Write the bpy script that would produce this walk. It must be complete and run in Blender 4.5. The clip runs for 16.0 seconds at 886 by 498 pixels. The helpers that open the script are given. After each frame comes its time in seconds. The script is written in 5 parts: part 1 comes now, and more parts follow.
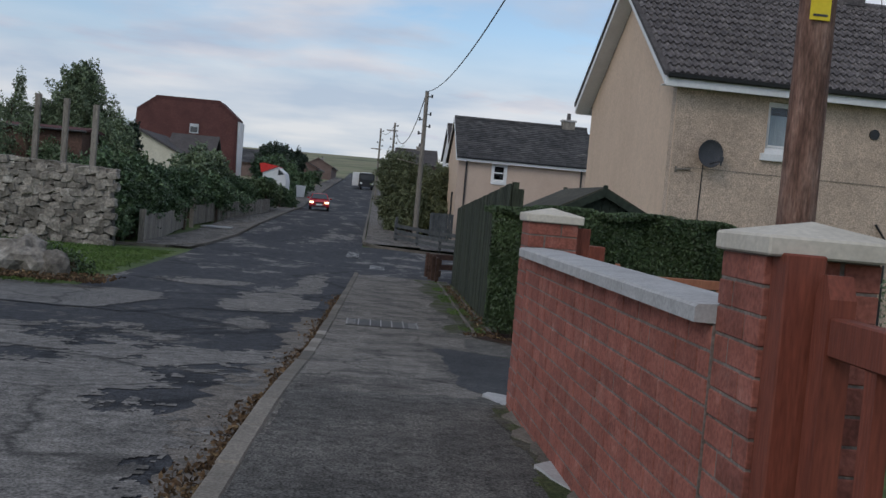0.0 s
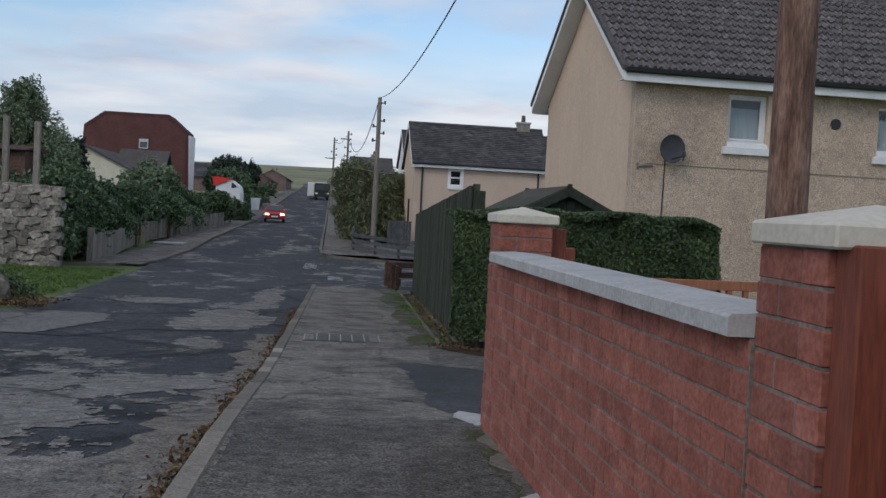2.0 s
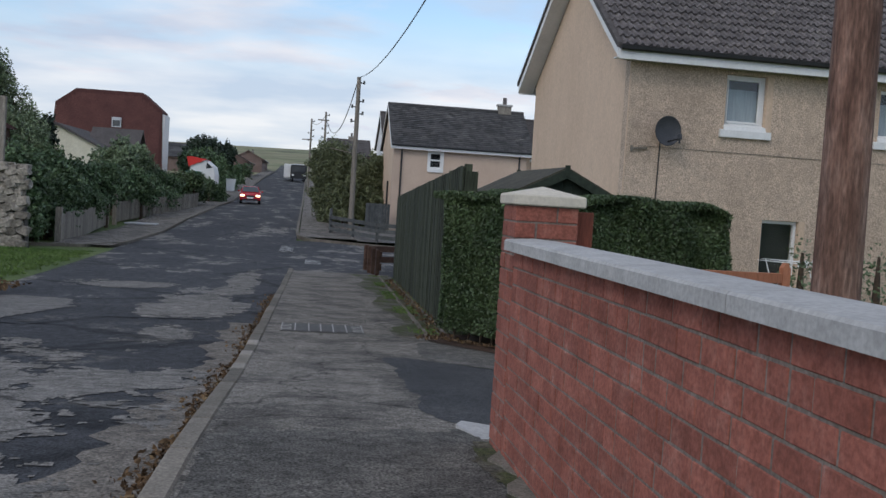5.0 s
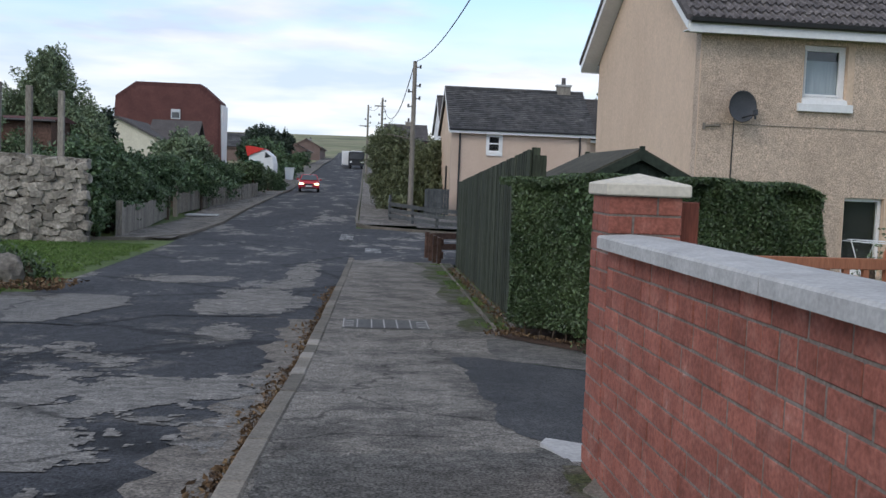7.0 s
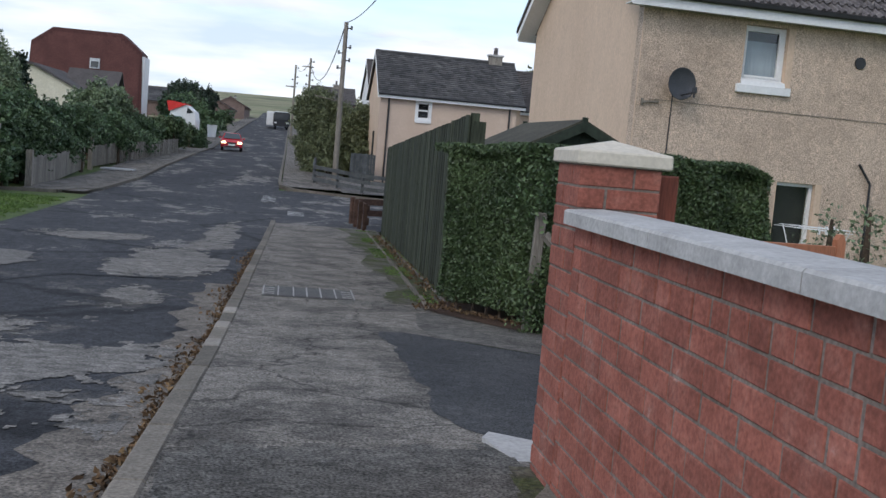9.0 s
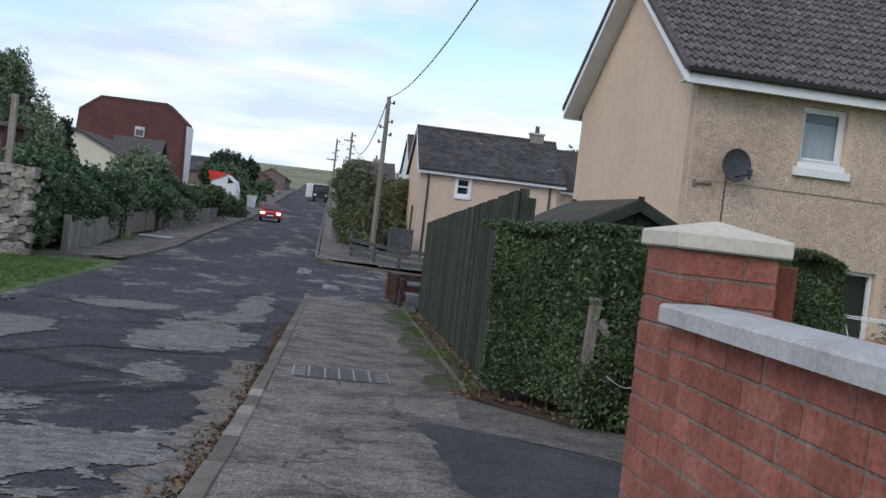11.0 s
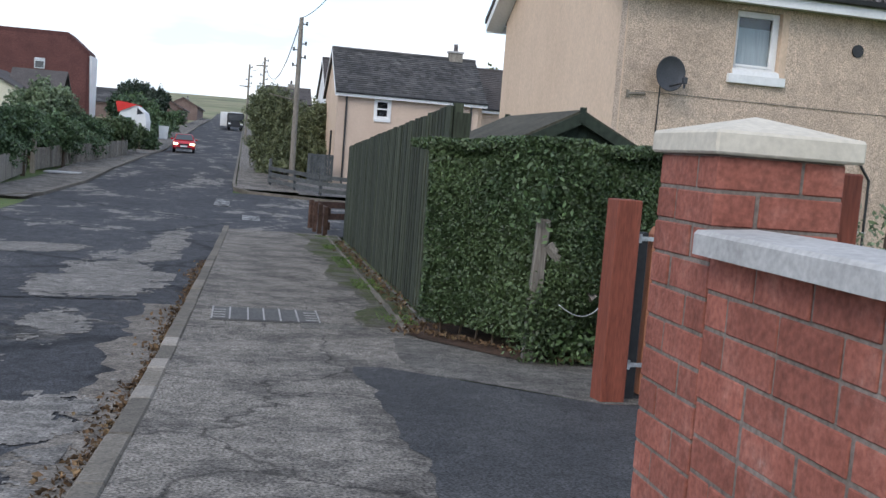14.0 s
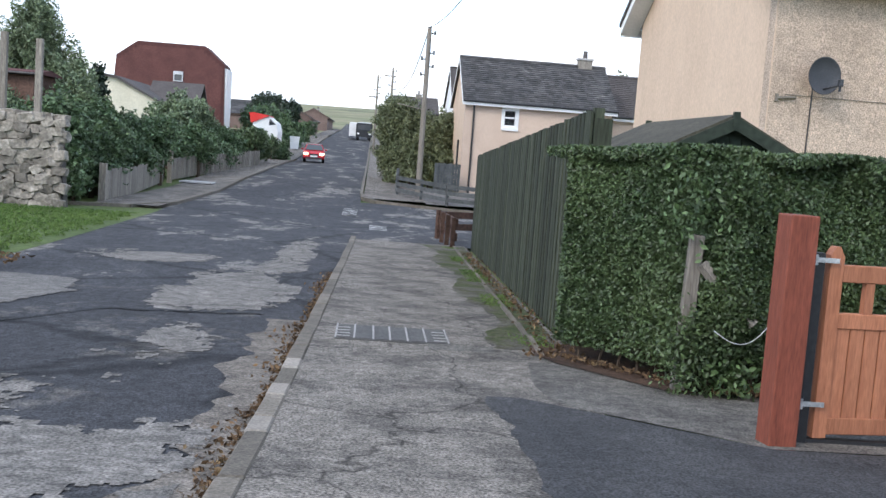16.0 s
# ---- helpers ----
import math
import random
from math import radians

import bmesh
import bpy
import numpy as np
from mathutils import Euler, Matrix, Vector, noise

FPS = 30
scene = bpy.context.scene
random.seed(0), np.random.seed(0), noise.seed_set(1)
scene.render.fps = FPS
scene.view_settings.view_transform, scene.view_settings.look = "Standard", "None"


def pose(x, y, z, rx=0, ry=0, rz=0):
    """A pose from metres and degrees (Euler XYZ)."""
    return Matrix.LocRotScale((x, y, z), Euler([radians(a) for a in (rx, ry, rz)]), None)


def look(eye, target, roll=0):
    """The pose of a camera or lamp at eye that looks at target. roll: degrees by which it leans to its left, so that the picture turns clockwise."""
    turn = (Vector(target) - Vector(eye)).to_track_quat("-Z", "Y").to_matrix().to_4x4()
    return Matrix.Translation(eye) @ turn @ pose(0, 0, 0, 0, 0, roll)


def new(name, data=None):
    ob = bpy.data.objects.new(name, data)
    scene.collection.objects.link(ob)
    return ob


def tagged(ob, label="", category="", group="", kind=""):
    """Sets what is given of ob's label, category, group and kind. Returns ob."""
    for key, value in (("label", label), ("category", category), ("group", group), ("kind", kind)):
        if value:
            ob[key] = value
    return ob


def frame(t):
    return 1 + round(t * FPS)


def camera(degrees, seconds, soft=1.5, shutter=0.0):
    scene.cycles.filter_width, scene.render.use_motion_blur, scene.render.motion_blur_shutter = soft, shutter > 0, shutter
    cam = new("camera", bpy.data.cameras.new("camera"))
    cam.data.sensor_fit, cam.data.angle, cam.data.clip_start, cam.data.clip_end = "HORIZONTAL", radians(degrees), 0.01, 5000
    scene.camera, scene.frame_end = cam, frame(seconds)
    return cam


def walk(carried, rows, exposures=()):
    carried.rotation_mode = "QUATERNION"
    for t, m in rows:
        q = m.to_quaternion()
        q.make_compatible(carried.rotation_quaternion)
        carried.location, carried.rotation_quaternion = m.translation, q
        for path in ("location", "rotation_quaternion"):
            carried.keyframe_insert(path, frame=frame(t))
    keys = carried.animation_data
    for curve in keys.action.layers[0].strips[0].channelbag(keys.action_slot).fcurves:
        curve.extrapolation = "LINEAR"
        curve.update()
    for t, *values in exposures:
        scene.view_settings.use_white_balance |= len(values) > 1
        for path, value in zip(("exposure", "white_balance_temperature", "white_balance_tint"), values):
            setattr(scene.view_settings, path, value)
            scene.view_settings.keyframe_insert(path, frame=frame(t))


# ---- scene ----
cam = camera(46.9, 16.0)
PATH = [
    (0, (-0.07, -0.157, 1.206), (0.071, 1.836, 1.12), 5.1),
    (0.5, (-0.069, -0.032, 1.223), (0.16, 1.951, 1.087), 6.0),
    (1, (-0.065, 0.107, 1.229), (0.244, 2.081, 1.131), 4.1),
    (1.5, (-0.051, 0.299, 1.187), (0.233, 2.278, 1.155), 3.4),
    (2, (-0.042, 0.508, 1.178), (0.179, 2.495, 1.111), 3.0),
    (2.5, (-0.057, 0.678, 1.198), (0.061, 2.673, 1.127), 3.5),
    (3, (-0.081, 0.808, 1.201), (0.002, 2.805, 1.11), 1.9),
    (3.5, (-0.096, 0.968, 1.156), (0.024, 2.962, 1.065), 2.7),
    (4, (-0.103, 1.175, 1.151), (0.116, 3.161, 1.06), 3.7),
    (4.2, (-0.094, 1.234, 1.148), (0.176, 3.214, 1.073), 4.3),
    (6.3, (-0.097, 1.898, 1.155), (0.146, 3.878, 1.015), 2.7),
    (6.5, (-0.086, 1.983, 1.156), (0.138, 3.966, 1.032), 3.0),
    (7, (-0.112, 2.135, 1.186), (0.044, 4.125, 1.052), 2.2),
    (7.5, (-0.115, 2.339, 1.162), (-0.004, 4.335, 1.095), 2.8),
    (8, (-0.125, 2.516, 1.131), (0.056, 4.508, 1.088), 3.9),
    (8.5, (-0.15, 2.596, 1.127), (0.141, 4.573, 1.037), 4.4),
    (9, (-0.144, 2.762, 1.144), (0.167, 4.729, 0.957), 5.0),
    (9.5, (-0.144, 2.911, 1.138), (0.207, 4.877, 1.031), 6.0),
    (9.7, (-0.156, 2.965, 1.138), (0.129, 4.944, 1.113), 7.5),
    (11.8, (-0.129, 3.762, 1.122), (0.072, 5.751, 1.066), 6.5),
    (12, (-0.135, 3.81, 1.115), (0.09, 5.798, 1.117), 7.7),
    (12.5, (-0.143, 3.951, 1.123), (0.208, 5.92, 1.176), 7.0),
    (13, (-0.159, 4.035, 1.131), (0.27, 5.987, 1.051), 5.3),
    (13.5, (-0.124, 4.208, 1.121), (0.308, 6.153, 0.943), 5.2),
    (14, (-0.112, 4.367, 1.093), (0.281, 6.32, 0.913), 4.5),
    (14.5, (-0.096, 4.522, 1.077), (0.194, 6.492, 0.889), 3.6),
    (15, (-0.109, 4.663, 1.087), (0.153, 6.629, 0.831), 3.7),
    (15.5, (-0.112, 4.86, 1.104), (0.029, 6.84, 0.855), 4.3),
    (16, (-0.1, 5.018, 1.089), (0.05, 7.004, 0.908), 4.3),
]
EXPOSURES = [(0.0, -0.15), (0.5, 0.02), (1.0, 0.36), (1.5, 0.18), (2.0, 0.0), (2.5, -0.15), (3.0, -0.12), (3.5, 0.0), (4.0, 0.02), (6.5, 0.42), (7.0, 0.46), (7.5, 0.38), (8.0, 0.06), (8.5, -0.02), (9.0, 0.48), (9.5, 0.62), (12.0, 0.18), (12.5, -0.05), (13.0, -0.3), (13.5, 0.5), (14.0, 0.85), (14.5, 1.04), (15.0, 1.24), (15.5, 1.42), (16.0, 1.36)]
walk(cam, [(t, look(eye, target, roll)) for t, eye, target, roll in PATH], EXPOSURES)

# ---- world, sun, exposure ----
world = bpy.data.worlds.new("sky")
scene.world = world
world.use_nodes = True
wn, wl = world.node_tree.nodes, world.node_tree.links
wn.clear()
SUN_EL, SUN_AZ = 38.0, -135.0   # degrees; azimuth from +y towards +x
w_out = wn.new("ShaderNodeOutputWorld")
sky = wn.new("ShaderNodeTexSky")
sky.sky_type, sky.sun_disc = "NISHITA", False
sky.sun_elevation, sky.sun_rotation = radians(SUN_EL), radians(SUN_AZ)
sky.dust_density, sky.ozone_density = 0.6, 2.0
bg_sky, bg_cloud, w_mix = wn.new("ShaderNodeBackground"), wn.new("ShaderNodeBackground"), wn.new("ShaderNodeMixShader")
bg_sky.inputs["Strength"].default_value = 0.15
bg_cloud.inputs["Strength"].default_value = 0.80
wl.new(sky.outputs["Color"], bg_sky.inputs["Color"])
w_co = wn.new("ShaderNodeTexCoord")
w_sep = wn.new("ShaderNodeSeparateXYZ")
wl.new(w_co.outputs["Generated"], w_sep.inputs[0])
w_add = wn.new("ShaderNodeMath"); w_add.operation = "ADD"; w_add.inputs[1].default_value = 0.10
w_max = wn.new("ShaderNodeMath"); w_max.operation = "MAXIMUM"; w_max.inputs[1].default_value = 0.0
wl.new(w_sep.outputs["Z"], w_max.inputs[0]); wl.new(w_max.outputs[0], w_add.inputs[0])
w_com = wn.new("ShaderNodeCombineXYZ")
for axis in ("X", "Y"):
    d = wn.new("ShaderNodeMath"); d.operation = "DIVIDE"
    wl.new(w_sep.outputs[axis], d.inputs[0]); wl.new(w_add.outputs[0], d.inputs[1]); wl.new(d.outputs[0], w_com.inputs[axis])
w_n1 = wn.new("ShaderNodeTexNoise"); w_n1.inputs["Scale"].default_value = 0.75; w_n1.inputs["Detail"].default_value = 7; w_n1.inputs["Roughness"].default_value = 0.55; w_n1.inputs["Distortion"].default_value = 0.3
w_off = wn.new("ShaderNodeVectorMath"); w_off.operation = "ADD"; w_off.inputs[1].default_value = (3.1, 7.4, 0.0)
wl.new(w_com.outputs[0], w_off.inputs[0]); wl.new(w_off.outputs[0], w_n1.inputs["Vector"])
w_r1 = wn.new("ShaderNodeValToRGB")
w_r1.color_ramp.elements[0].position, w_r1.color_ramp.elements[1].position = 0.43, 0.60
wl.new(w_n1.outputs["Fac"], w_r1.inputs[0])
# the bank of cloud thickens towards the horizon
w_hz = wn.new("ShaderNodeMapRange"); w_hz.inputs["From Min"].default_value = 0.10; w_hz.inputs["From Max"].default_value = 0.17; w_hz.inputs["To Min"].default_value = 0.85; w_hz.inputs["To Max"].default_value = 0.0
wl.new(w_sep.outputs["Z"], w_hz.inputs["Value"])
w_cov = wn.new("ShaderNodeMath"); w_cov.operation = "MAXIMUM"
wl.new(w_r1.outputs["Color"], w_cov.inputs[0]); wl.new(w_hz.outputs[0], w_cov.inputs[1])
w_n2 = wn.new("ShaderNodeTexNoise"); w_n2.inputs["Scale"].default_value = 1.1; w_n2.inputs["Detail"].default_value = 6
wl.new(w_com.outputs[0], w_n2.inputs["Vector"])
w_r2 = wn.new("ShaderNodeValToRGB")
w_r2.color_ramp.elements[0].position, w_r2.color_ramp.elements[1].position = 0.38, 0.66
w_r2.color_ramp.elements[0].color, w_r2.color_ramp.elements[1].color = (0.62, 0.72, 0.90, 1), (1.0, 1.0, 1.06, 1)
wl.new(w_n2.outputs["Fac"], w_r2.inputs[0]); wl.new(w_r2.outputs["Color"], bg_cloud.inputs["Color"])
wl.new(w_cov.outputs[0], w_mix.inputs[0]); wl.new(bg_sky.outputs[0], w_mix.inputs[1]); wl.new(bg_cloud.outputs[0], w_mix.inputs[2]); wl.new(w_mix.outputs[0], w_out.inputs[0])
sun = new("sun", bpy.data.lights.new("sun", "SUN"))
sun.data.energy, sun.data.angle, sun.data.color = 0.75, radians(25), (1.0, 0.93, 0.84)
_a, _e = radians(SUN_AZ), radians(SUN_EL)
sun.matrix_world = look((0, 0, 0), (-math.sin(_a) * math.cos(_e), -math.cos(_a) * math.cos(_e), -math.sin(_e)))


# ---- materials ----
def mat(name, cols, scale=1.0, rough=0.9, bump=0.25, fine=30.0, fine_amt=0.35, rand=0.0, stretch=(1, 1, 1), metal=0.0, spec=0.3, bump_d=0.01, island=0.0, detail=6, mid=0.0, cracks=0.0, lumpy=0.6):
    """A surface with two scales of variation: cols is a list of (position, colour) along a broad noise; fine grain multiplies it."""
    m = bpy.data.materials.new(name)
    m.use_nodes = True
    n, l = m.node_tree.nodes, m.node_tree.links
    b = n["Principled BSDF"]
    b.inputs["Roughness"].default_value, b.inputs["Metallic"].default_value, b.inputs["Specular IOR Level"].default_value = rough, metal, spec
    geo = n.new("ShaderNodeNewGeometry")
    mp = n.new("ShaderNodeMapping"); mp.inputs["Scale"].default_value = stretch
    l.new(geo.outputs["Position"], mp.inputs[0])
    a = n.new("ShaderNodeTexNoise"); a.inputs["Scale"].default_value, a.inputs["Detail"].default_value, a.inputs["Roughness"].default_value = scale, detail, lumpy
    l.new(mp.outputs[0], a.inputs["Vector"])
    r = n.new("ShaderNodeValToRGB")
    while len(r.color_ramp.elements) < len(cols):
        r.color_ramp.elements.new(0.5)
    for el, (p, c) in zip(r.color_ramp.elements, cols):
        el.position, el.color = p, (*c, 1)
    l.new(a.outputs["Fac"], r.inputs[0])
    f = n.new("ShaderNodeTexNoise"); f.inputs["Scale"].default_value, f.inputs["Detail"].default_value = fine, 4
    l.new(mp.outputs[0], f.inputs["Vector"])
    mr = n.new("ShaderNodeMapRange"); mr.inputs["From Min"].default_value, mr.inputs["From Max"].default_value = 0.3, 0.7
    mr.inputs["To Min"].default_value, mr.inputs["To Max"].default_value = 1 - fine_amt, 1 + fine_amt
    l.new(f.outputs["Fac"], mr.inputs["Value"])
    last = mr.outputs[0]
    if mid:
        md = n.new("ShaderNodeTexNoise"); md.inputs["Scale"].default_value, md.inputs["Detail"].default_value = fine / 7, 8
        md.inputs["Roughness"].default_value = 0.75
        l.new(mp.outputs[0], md.inputs["Vector"])
        m3 = n.new("ShaderNodeMapRange"); m3.inputs["From Min"].default_value, m3.inputs["From Max"].default_value = 0.36, 0.64
        m3.inputs["To Min"].default_value, m3.inputs["To Max"].default_value = 1 - mid, 1 + mid
        l.new(md.outputs["Fac"], m3.inputs["Value"])
        mu = n.new("ShaderNodeMath"); mu.operation = "MULTIPLY"
        l.new(last, mu.inputs[0]); l.new(m3.outputs[0], mu.inputs[1]); last = mu.outputs[0]
    if cracks:
        wob = n.new("ShaderNodeTexNoise"); wob.inputs["Scale"].default_value, wob.inputs["Detail"].default_value = 2.2, 5
        l.new(geo.outputs["Position"], wob.inputs["Vector"])
        va = n.new("ShaderNodeVectorMath"); va.operation = "MULTIPLY_ADD"; va.inputs[1].default_value = (0.7, 0.7, 0.0)
        l.new(wob.outputs["Color"], va.inputs[0]); l.new(geo.outputs["Position"], va.inputs[2])
        vo = n.new("ShaderNodeTexVoronoi"); vo.feature = "DISTANCE_TO_EDGE"; vo.inputs["Scale"].default_value = cracks
        l.new(va.outputs[0], vo.inputs["Vector"])
        m4 = n.new("ShaderNodeMapRange"); m4.inputs["From Min"].default_value, m4.inputs["From Max"].default_value = 0.002, 0.014
        m4.inputs["To Min"].default_value, m4.inputs["To Max"].default_value = 0.45, 1.0
        l.new(vo.outputs["Distance"], m4.inputs["Value"])
        mu = n.new("ShaderNodeMath"); mu.operation = "MULTIPLY"
        l.new(last, mu.inputs[0]); l.new(m4.outputs[0], mu.inputs[1]); last = mu.outputs[0]
    for amount, source in ((rand, "obj"), (island, "isl")):
        if amount:
            if source == "obj":
                oi = n.new("ShaderNodeObjectInfo"); so = oi.outputs["Random"]
            else:
                so = geo.outputs["Random Per Island"]
            m2 = n.new("ShaderNodeMapRange"); m2.inputs["To Min"].default_value, m2.inputs["To Max"].default_value = 1 - amount, 1 + amount
            l.new(so, m2.inputs["Value"])
            mu = n.new("ShaderNodeMath"); mu.operation = "MULTIPLY"
            l.new(last, mu.inputs[0]); l.new(m2.outputs[0], mu.inputs[1]); last = mu.outputs[0]
    vm = n.new("ShaderNodeVectorMath"); vm.operation = "SCALE"
    l.new(r.outputs["Color"], vm.inputs[0]); l.new(last, vm.inputs["Scale"]); l.new(vm.outputs[0], b.inputs["Base Color"])
    if bump:
        bp = n.new("ShaderNodeBump"); bp.inputs["Strength"].default_value, bp.inputs["Distance"].default_value = bump, bump_d
        l.new(f.outputs["Fac"], bp.inputs["Height"]); l.new(bp.outputs[0], b.inputs["Normal"])
    return m


ASPHALT = mat("worn_asphalt", [(0.0, (0.030, 0.031, 0.034)), (0.54, (0.048, 0.049, 0.053)), (0.575, (0.085, 0.081, 0.077)), (0.64, (0.14, 0.131, 0.12)), (0.75, (0.19, 0.176, 0.16))], scale=0.8, rough=0.9, fine=60, fine_amt=0.6, bump=0.9, stretch=(1.1, 0.75, 1), spec=0.2, detail=14, mid=0.38, cracks=0.22, lumpy=0.76)
ASPHALT_FAR = mat("dark_asphalt", [(0.3, (0.036, 0.037, 0.041)), (0.55, (0.054, 0.055, 0.059)), (0.572, (0.16, 0.151, 0.14)), (0.75, (0.22, 0.207, 0.19))], scale=0.5, rough=0.9, fine=30, fine_amt=0.5, bump=0.4, stretch=(1.2, 0.5, 1), spec=0.2, detail=14, mid=0.34, cracks=0.15, lumpy=0.74)
PATCHED = mat("grey_patched_asphalt", [(0.3, (0.09, 0.086, 0.08)), (0.5, (0.135, 0.128, 0.118)), (0.7, (0.175, 0.166, 0.15))], scale=1.0, rough=0.9, fine=55, fine_amt=0.6, bump=0.6, detail=12, mid=0.34, cracks=0.3, lumpy=0.7)
WORN = mat("pale_worn_asphalt", [(0.3, (0.105, 0.099, 0.091)), (0.5, (0.168, 0.158, 0.144)), (0.7, (0.225, 0.21, 0.19))], scale=2.2, rough=0.92, fine=60, fine_amt=0.6, bump=0.9, detail=12, mid=0.42, cracks=0.35, lumpy=0.72, spec=0.2)
COARSE = mat("coarse_dark_footway", [(0.3, (0.065, 0.062, 0.057)), (0.5, (0.102, 0.097, 0.088)), (0.7, (0.155, 0.145, 0.13))], scale=1.3, rough=0.95, fine=75, fine_amt=0.8, bump=0.9, detail=12, mid=0.4, lumpy=0.74, spec=0.2)
SEAM = mat("black_tar_seam", [(0.3, (0.014, 0.014, 0.015)), (0.7, (0.028, 0.028, 0.03))], scale=4, rough=0.8)
KERB_NEAR = mat("worn_near_kerb", [(0.3, (0.175, 0.155, 0.127)), (0.7, (0.235, 0.21, 0.175))], scale=2.5, fine=60, fine_amt=0.3, rand=0.08, mid=0.12)
SILT = mat("gutter_silt", [(0.3, (0.085, 0.074, 0.062)), (0.5, (0.15, 0.132, 0.112)), (0.7, (0.20, 0.18, 0.155))], scale=3.0, rough=0.95, fine=60, fine_amt=0.6, bump=0.8, detail=12, mid=0.4, lumpy=0.72)
FOOTWAY = mat("worn_footway_tarmac", [(0.34, (0.078, 0.072, 0.064)), (0.45, (0.110, 0.101, 0.090)), (0.52, (0.175, 0.160, 0.140)), (0.75, (0.235, 0.214, 0.187))], scale=1.5, rough=0.95, fine=70, fine_amt=0.8, bump=0.7, detail=14, mid=0.32, cracks=0.6, lumpy=0.76, spec=0.2)
DRIVE = mat("fresh_dark_tarmac", [(0.3, (0.034, 0.035, 0.037)), (0.7, (0.062, 0.062, 0.063))], scale=1.4, rough=0.85, fine=75, fine_amt=0.9, bump=0.9, mid=0.28)
GRAVEL = mat("gravel_strip", [(0.3, (0.075, 0.07, 0.062)), (0.5, (0.12, 0.112, 0.10)), (0.7, (0.16, 0.15, 0.13))], scale=2, fine=70, fine_amt=0.65, bump=0.9, mid=0.4, lumpy=0.7)
KERB_M = mat("concrete_kerb", [(0.3, (0.105, 0.093, 0.075)), (0.7, (0.175, 0.155, 0.128))], scale=2.5, fine=60, fine_amt=0.35, rand=0.25, mid=0.15)
KERB_PALE = mat("pale_concrete_kerb", [(0.3, (0.225, 0.203, 0.175)), (0.7, (0.28, 0.253, 0.218))], scale=2.5, fine=60, fine_amt=0.25, rand=0.1)
CONC = mat("pale_concrete", [(0.3, (0.36, 0.352, 0.34)), (0.7, (0.46, 0.45, 0.437))], scale=3, fine=40, fine_amt=0.15, bump=0.2)
COPING = mat("grey_cast_coping", [(0.3, (0.36, 0.352, 0.34)), (0.7, (0.46, 0.452, 0.438))], scale=4, fine=60, fine_amt=0.14, rand=0.08, bump=0.2, mid=0.08)
CAPM = mat("cream_cast_cap", [(0.3, (0.50, 0.455, 0.375)), (0.7, (0.60, 0.55, 0.46))], scale=3, fine=50, fine_amt=0.10, rand=0.04, bump=0.15)
BRICK = mat("red_brick", [(0.28, (0.215, 0.072, 0.050)), (0.52, (0.275, 0.097, 0.070)), (0.64, (0.32, 0.130, 0.098)), (0.76, (0.42, 0.28, 0.24))], scale=6, rough=0.88, fine=60, fine_amt=0.25, rand=0.18, bump=0.35, mid=0.16, lumpy=0.72)
MORTAR = mat("grey_mortar", [(0.3, (0.135, 0.108, 0.09)), (0.7, (0.25, 0.205, 0.178))], scale=6, fine=70, fine_amt=0.3)
STAIN = mat("red_stained_timber", [(0.3, (0.155, 0.042, 0.025)), (0.7, (0.225, 0.064, 0.038))], scale=3, rough=0.6, fine=18, fine_amt=0.25, rand=0.12, stretch=(6, 6, 0.7), bump=0.2)
GATE_M = mat("orange_stained_timber", [(0.3, (0.30, 0.115, 0.06)), (0.7, (0.40, 0.165, 0.088))], scale=3, rough=0.55, fine=18, fine_amt=0.2, rand=0.14, stretch=(6, 6, 0.7), bump=0.2)
BLACK = mat("black_steel", [(0.3, (0.012, 0.012, 0.013)), (0.7, (0.022, 0.022, 0.024))], scale=4, rough=0.45, spec=0.5, bump=0.05)
ZINC = mat("galvanised_steel", [(0.3, (0.45, 0.46, 0.47)), (0.7, (0.6, 0.6, 0.6))], scale=20, rough=0.45, metal=0.8, bump=0.05)
HARL = mat("pebbledash_render", [(0.3, (0.44, 0.34, 0.262)), (0.7, (0.57, 0.445, 0.345))], scale=1.0, fine=46, fine_amt=0.45, bump=1.0, bump_d=0.02, mid=0.14)
RENDER = mat("buff_smooth_render", [(0.3, (0.575, 0.43, 0.315)), (0.7, (0.645, 0.49, 0.365))], scale=0.6, fine=30, fine_amt=0.10, bump=0.25, mid=0.05, stretch=(1, 1, 0.5))
PINKWALL = mat("pinkish_render", [(0.3, (0.53, 0.40, 0.315)), (0.7, (0.61, 0.475, 0.375))], scale=0.8, fine=30, fine_amt=0.1, bump=0.2)
WHITE = mat("white_paint", [(0.3, (0.70, 0.70, 0.69)), (0.7, (0.80, 0.80, 0.79))], scale=2, rough=0.5, fine=20, fine_amt=0.05, bump=0.05)
CREAM = mat("cream_wall", [(0.3, (0.58, 0.54, 0.43)), (0.7, (0.68, 0.64, 0.52))], scale=1, fine=15, fine_amt=0.1)
TILE = mat("brown_grey_roof_tile", [(0.3, (0.078, 0.070, 0.070)), (0.55, (0.125, 0.112, 0.110)), (0.72, (0.22, 0.20, 0.185))], scale=5.5, rough=0.75, fine=30, fine_amt=0.35, rand=0.14, island=0.10, mid=0.22)
SLATE = mat("weathered_slate", [(0.3, (0.05, 0.05, 0.052)), (0.62, (0.085, 0.082, 0.08)), (0.76, (0.20, 0.19, 0.18))], scale=1.3, rough=0.7, fine=20, fine_amt=0.3, island=0.35, stretch=(0.6, 0.6, 2.0))
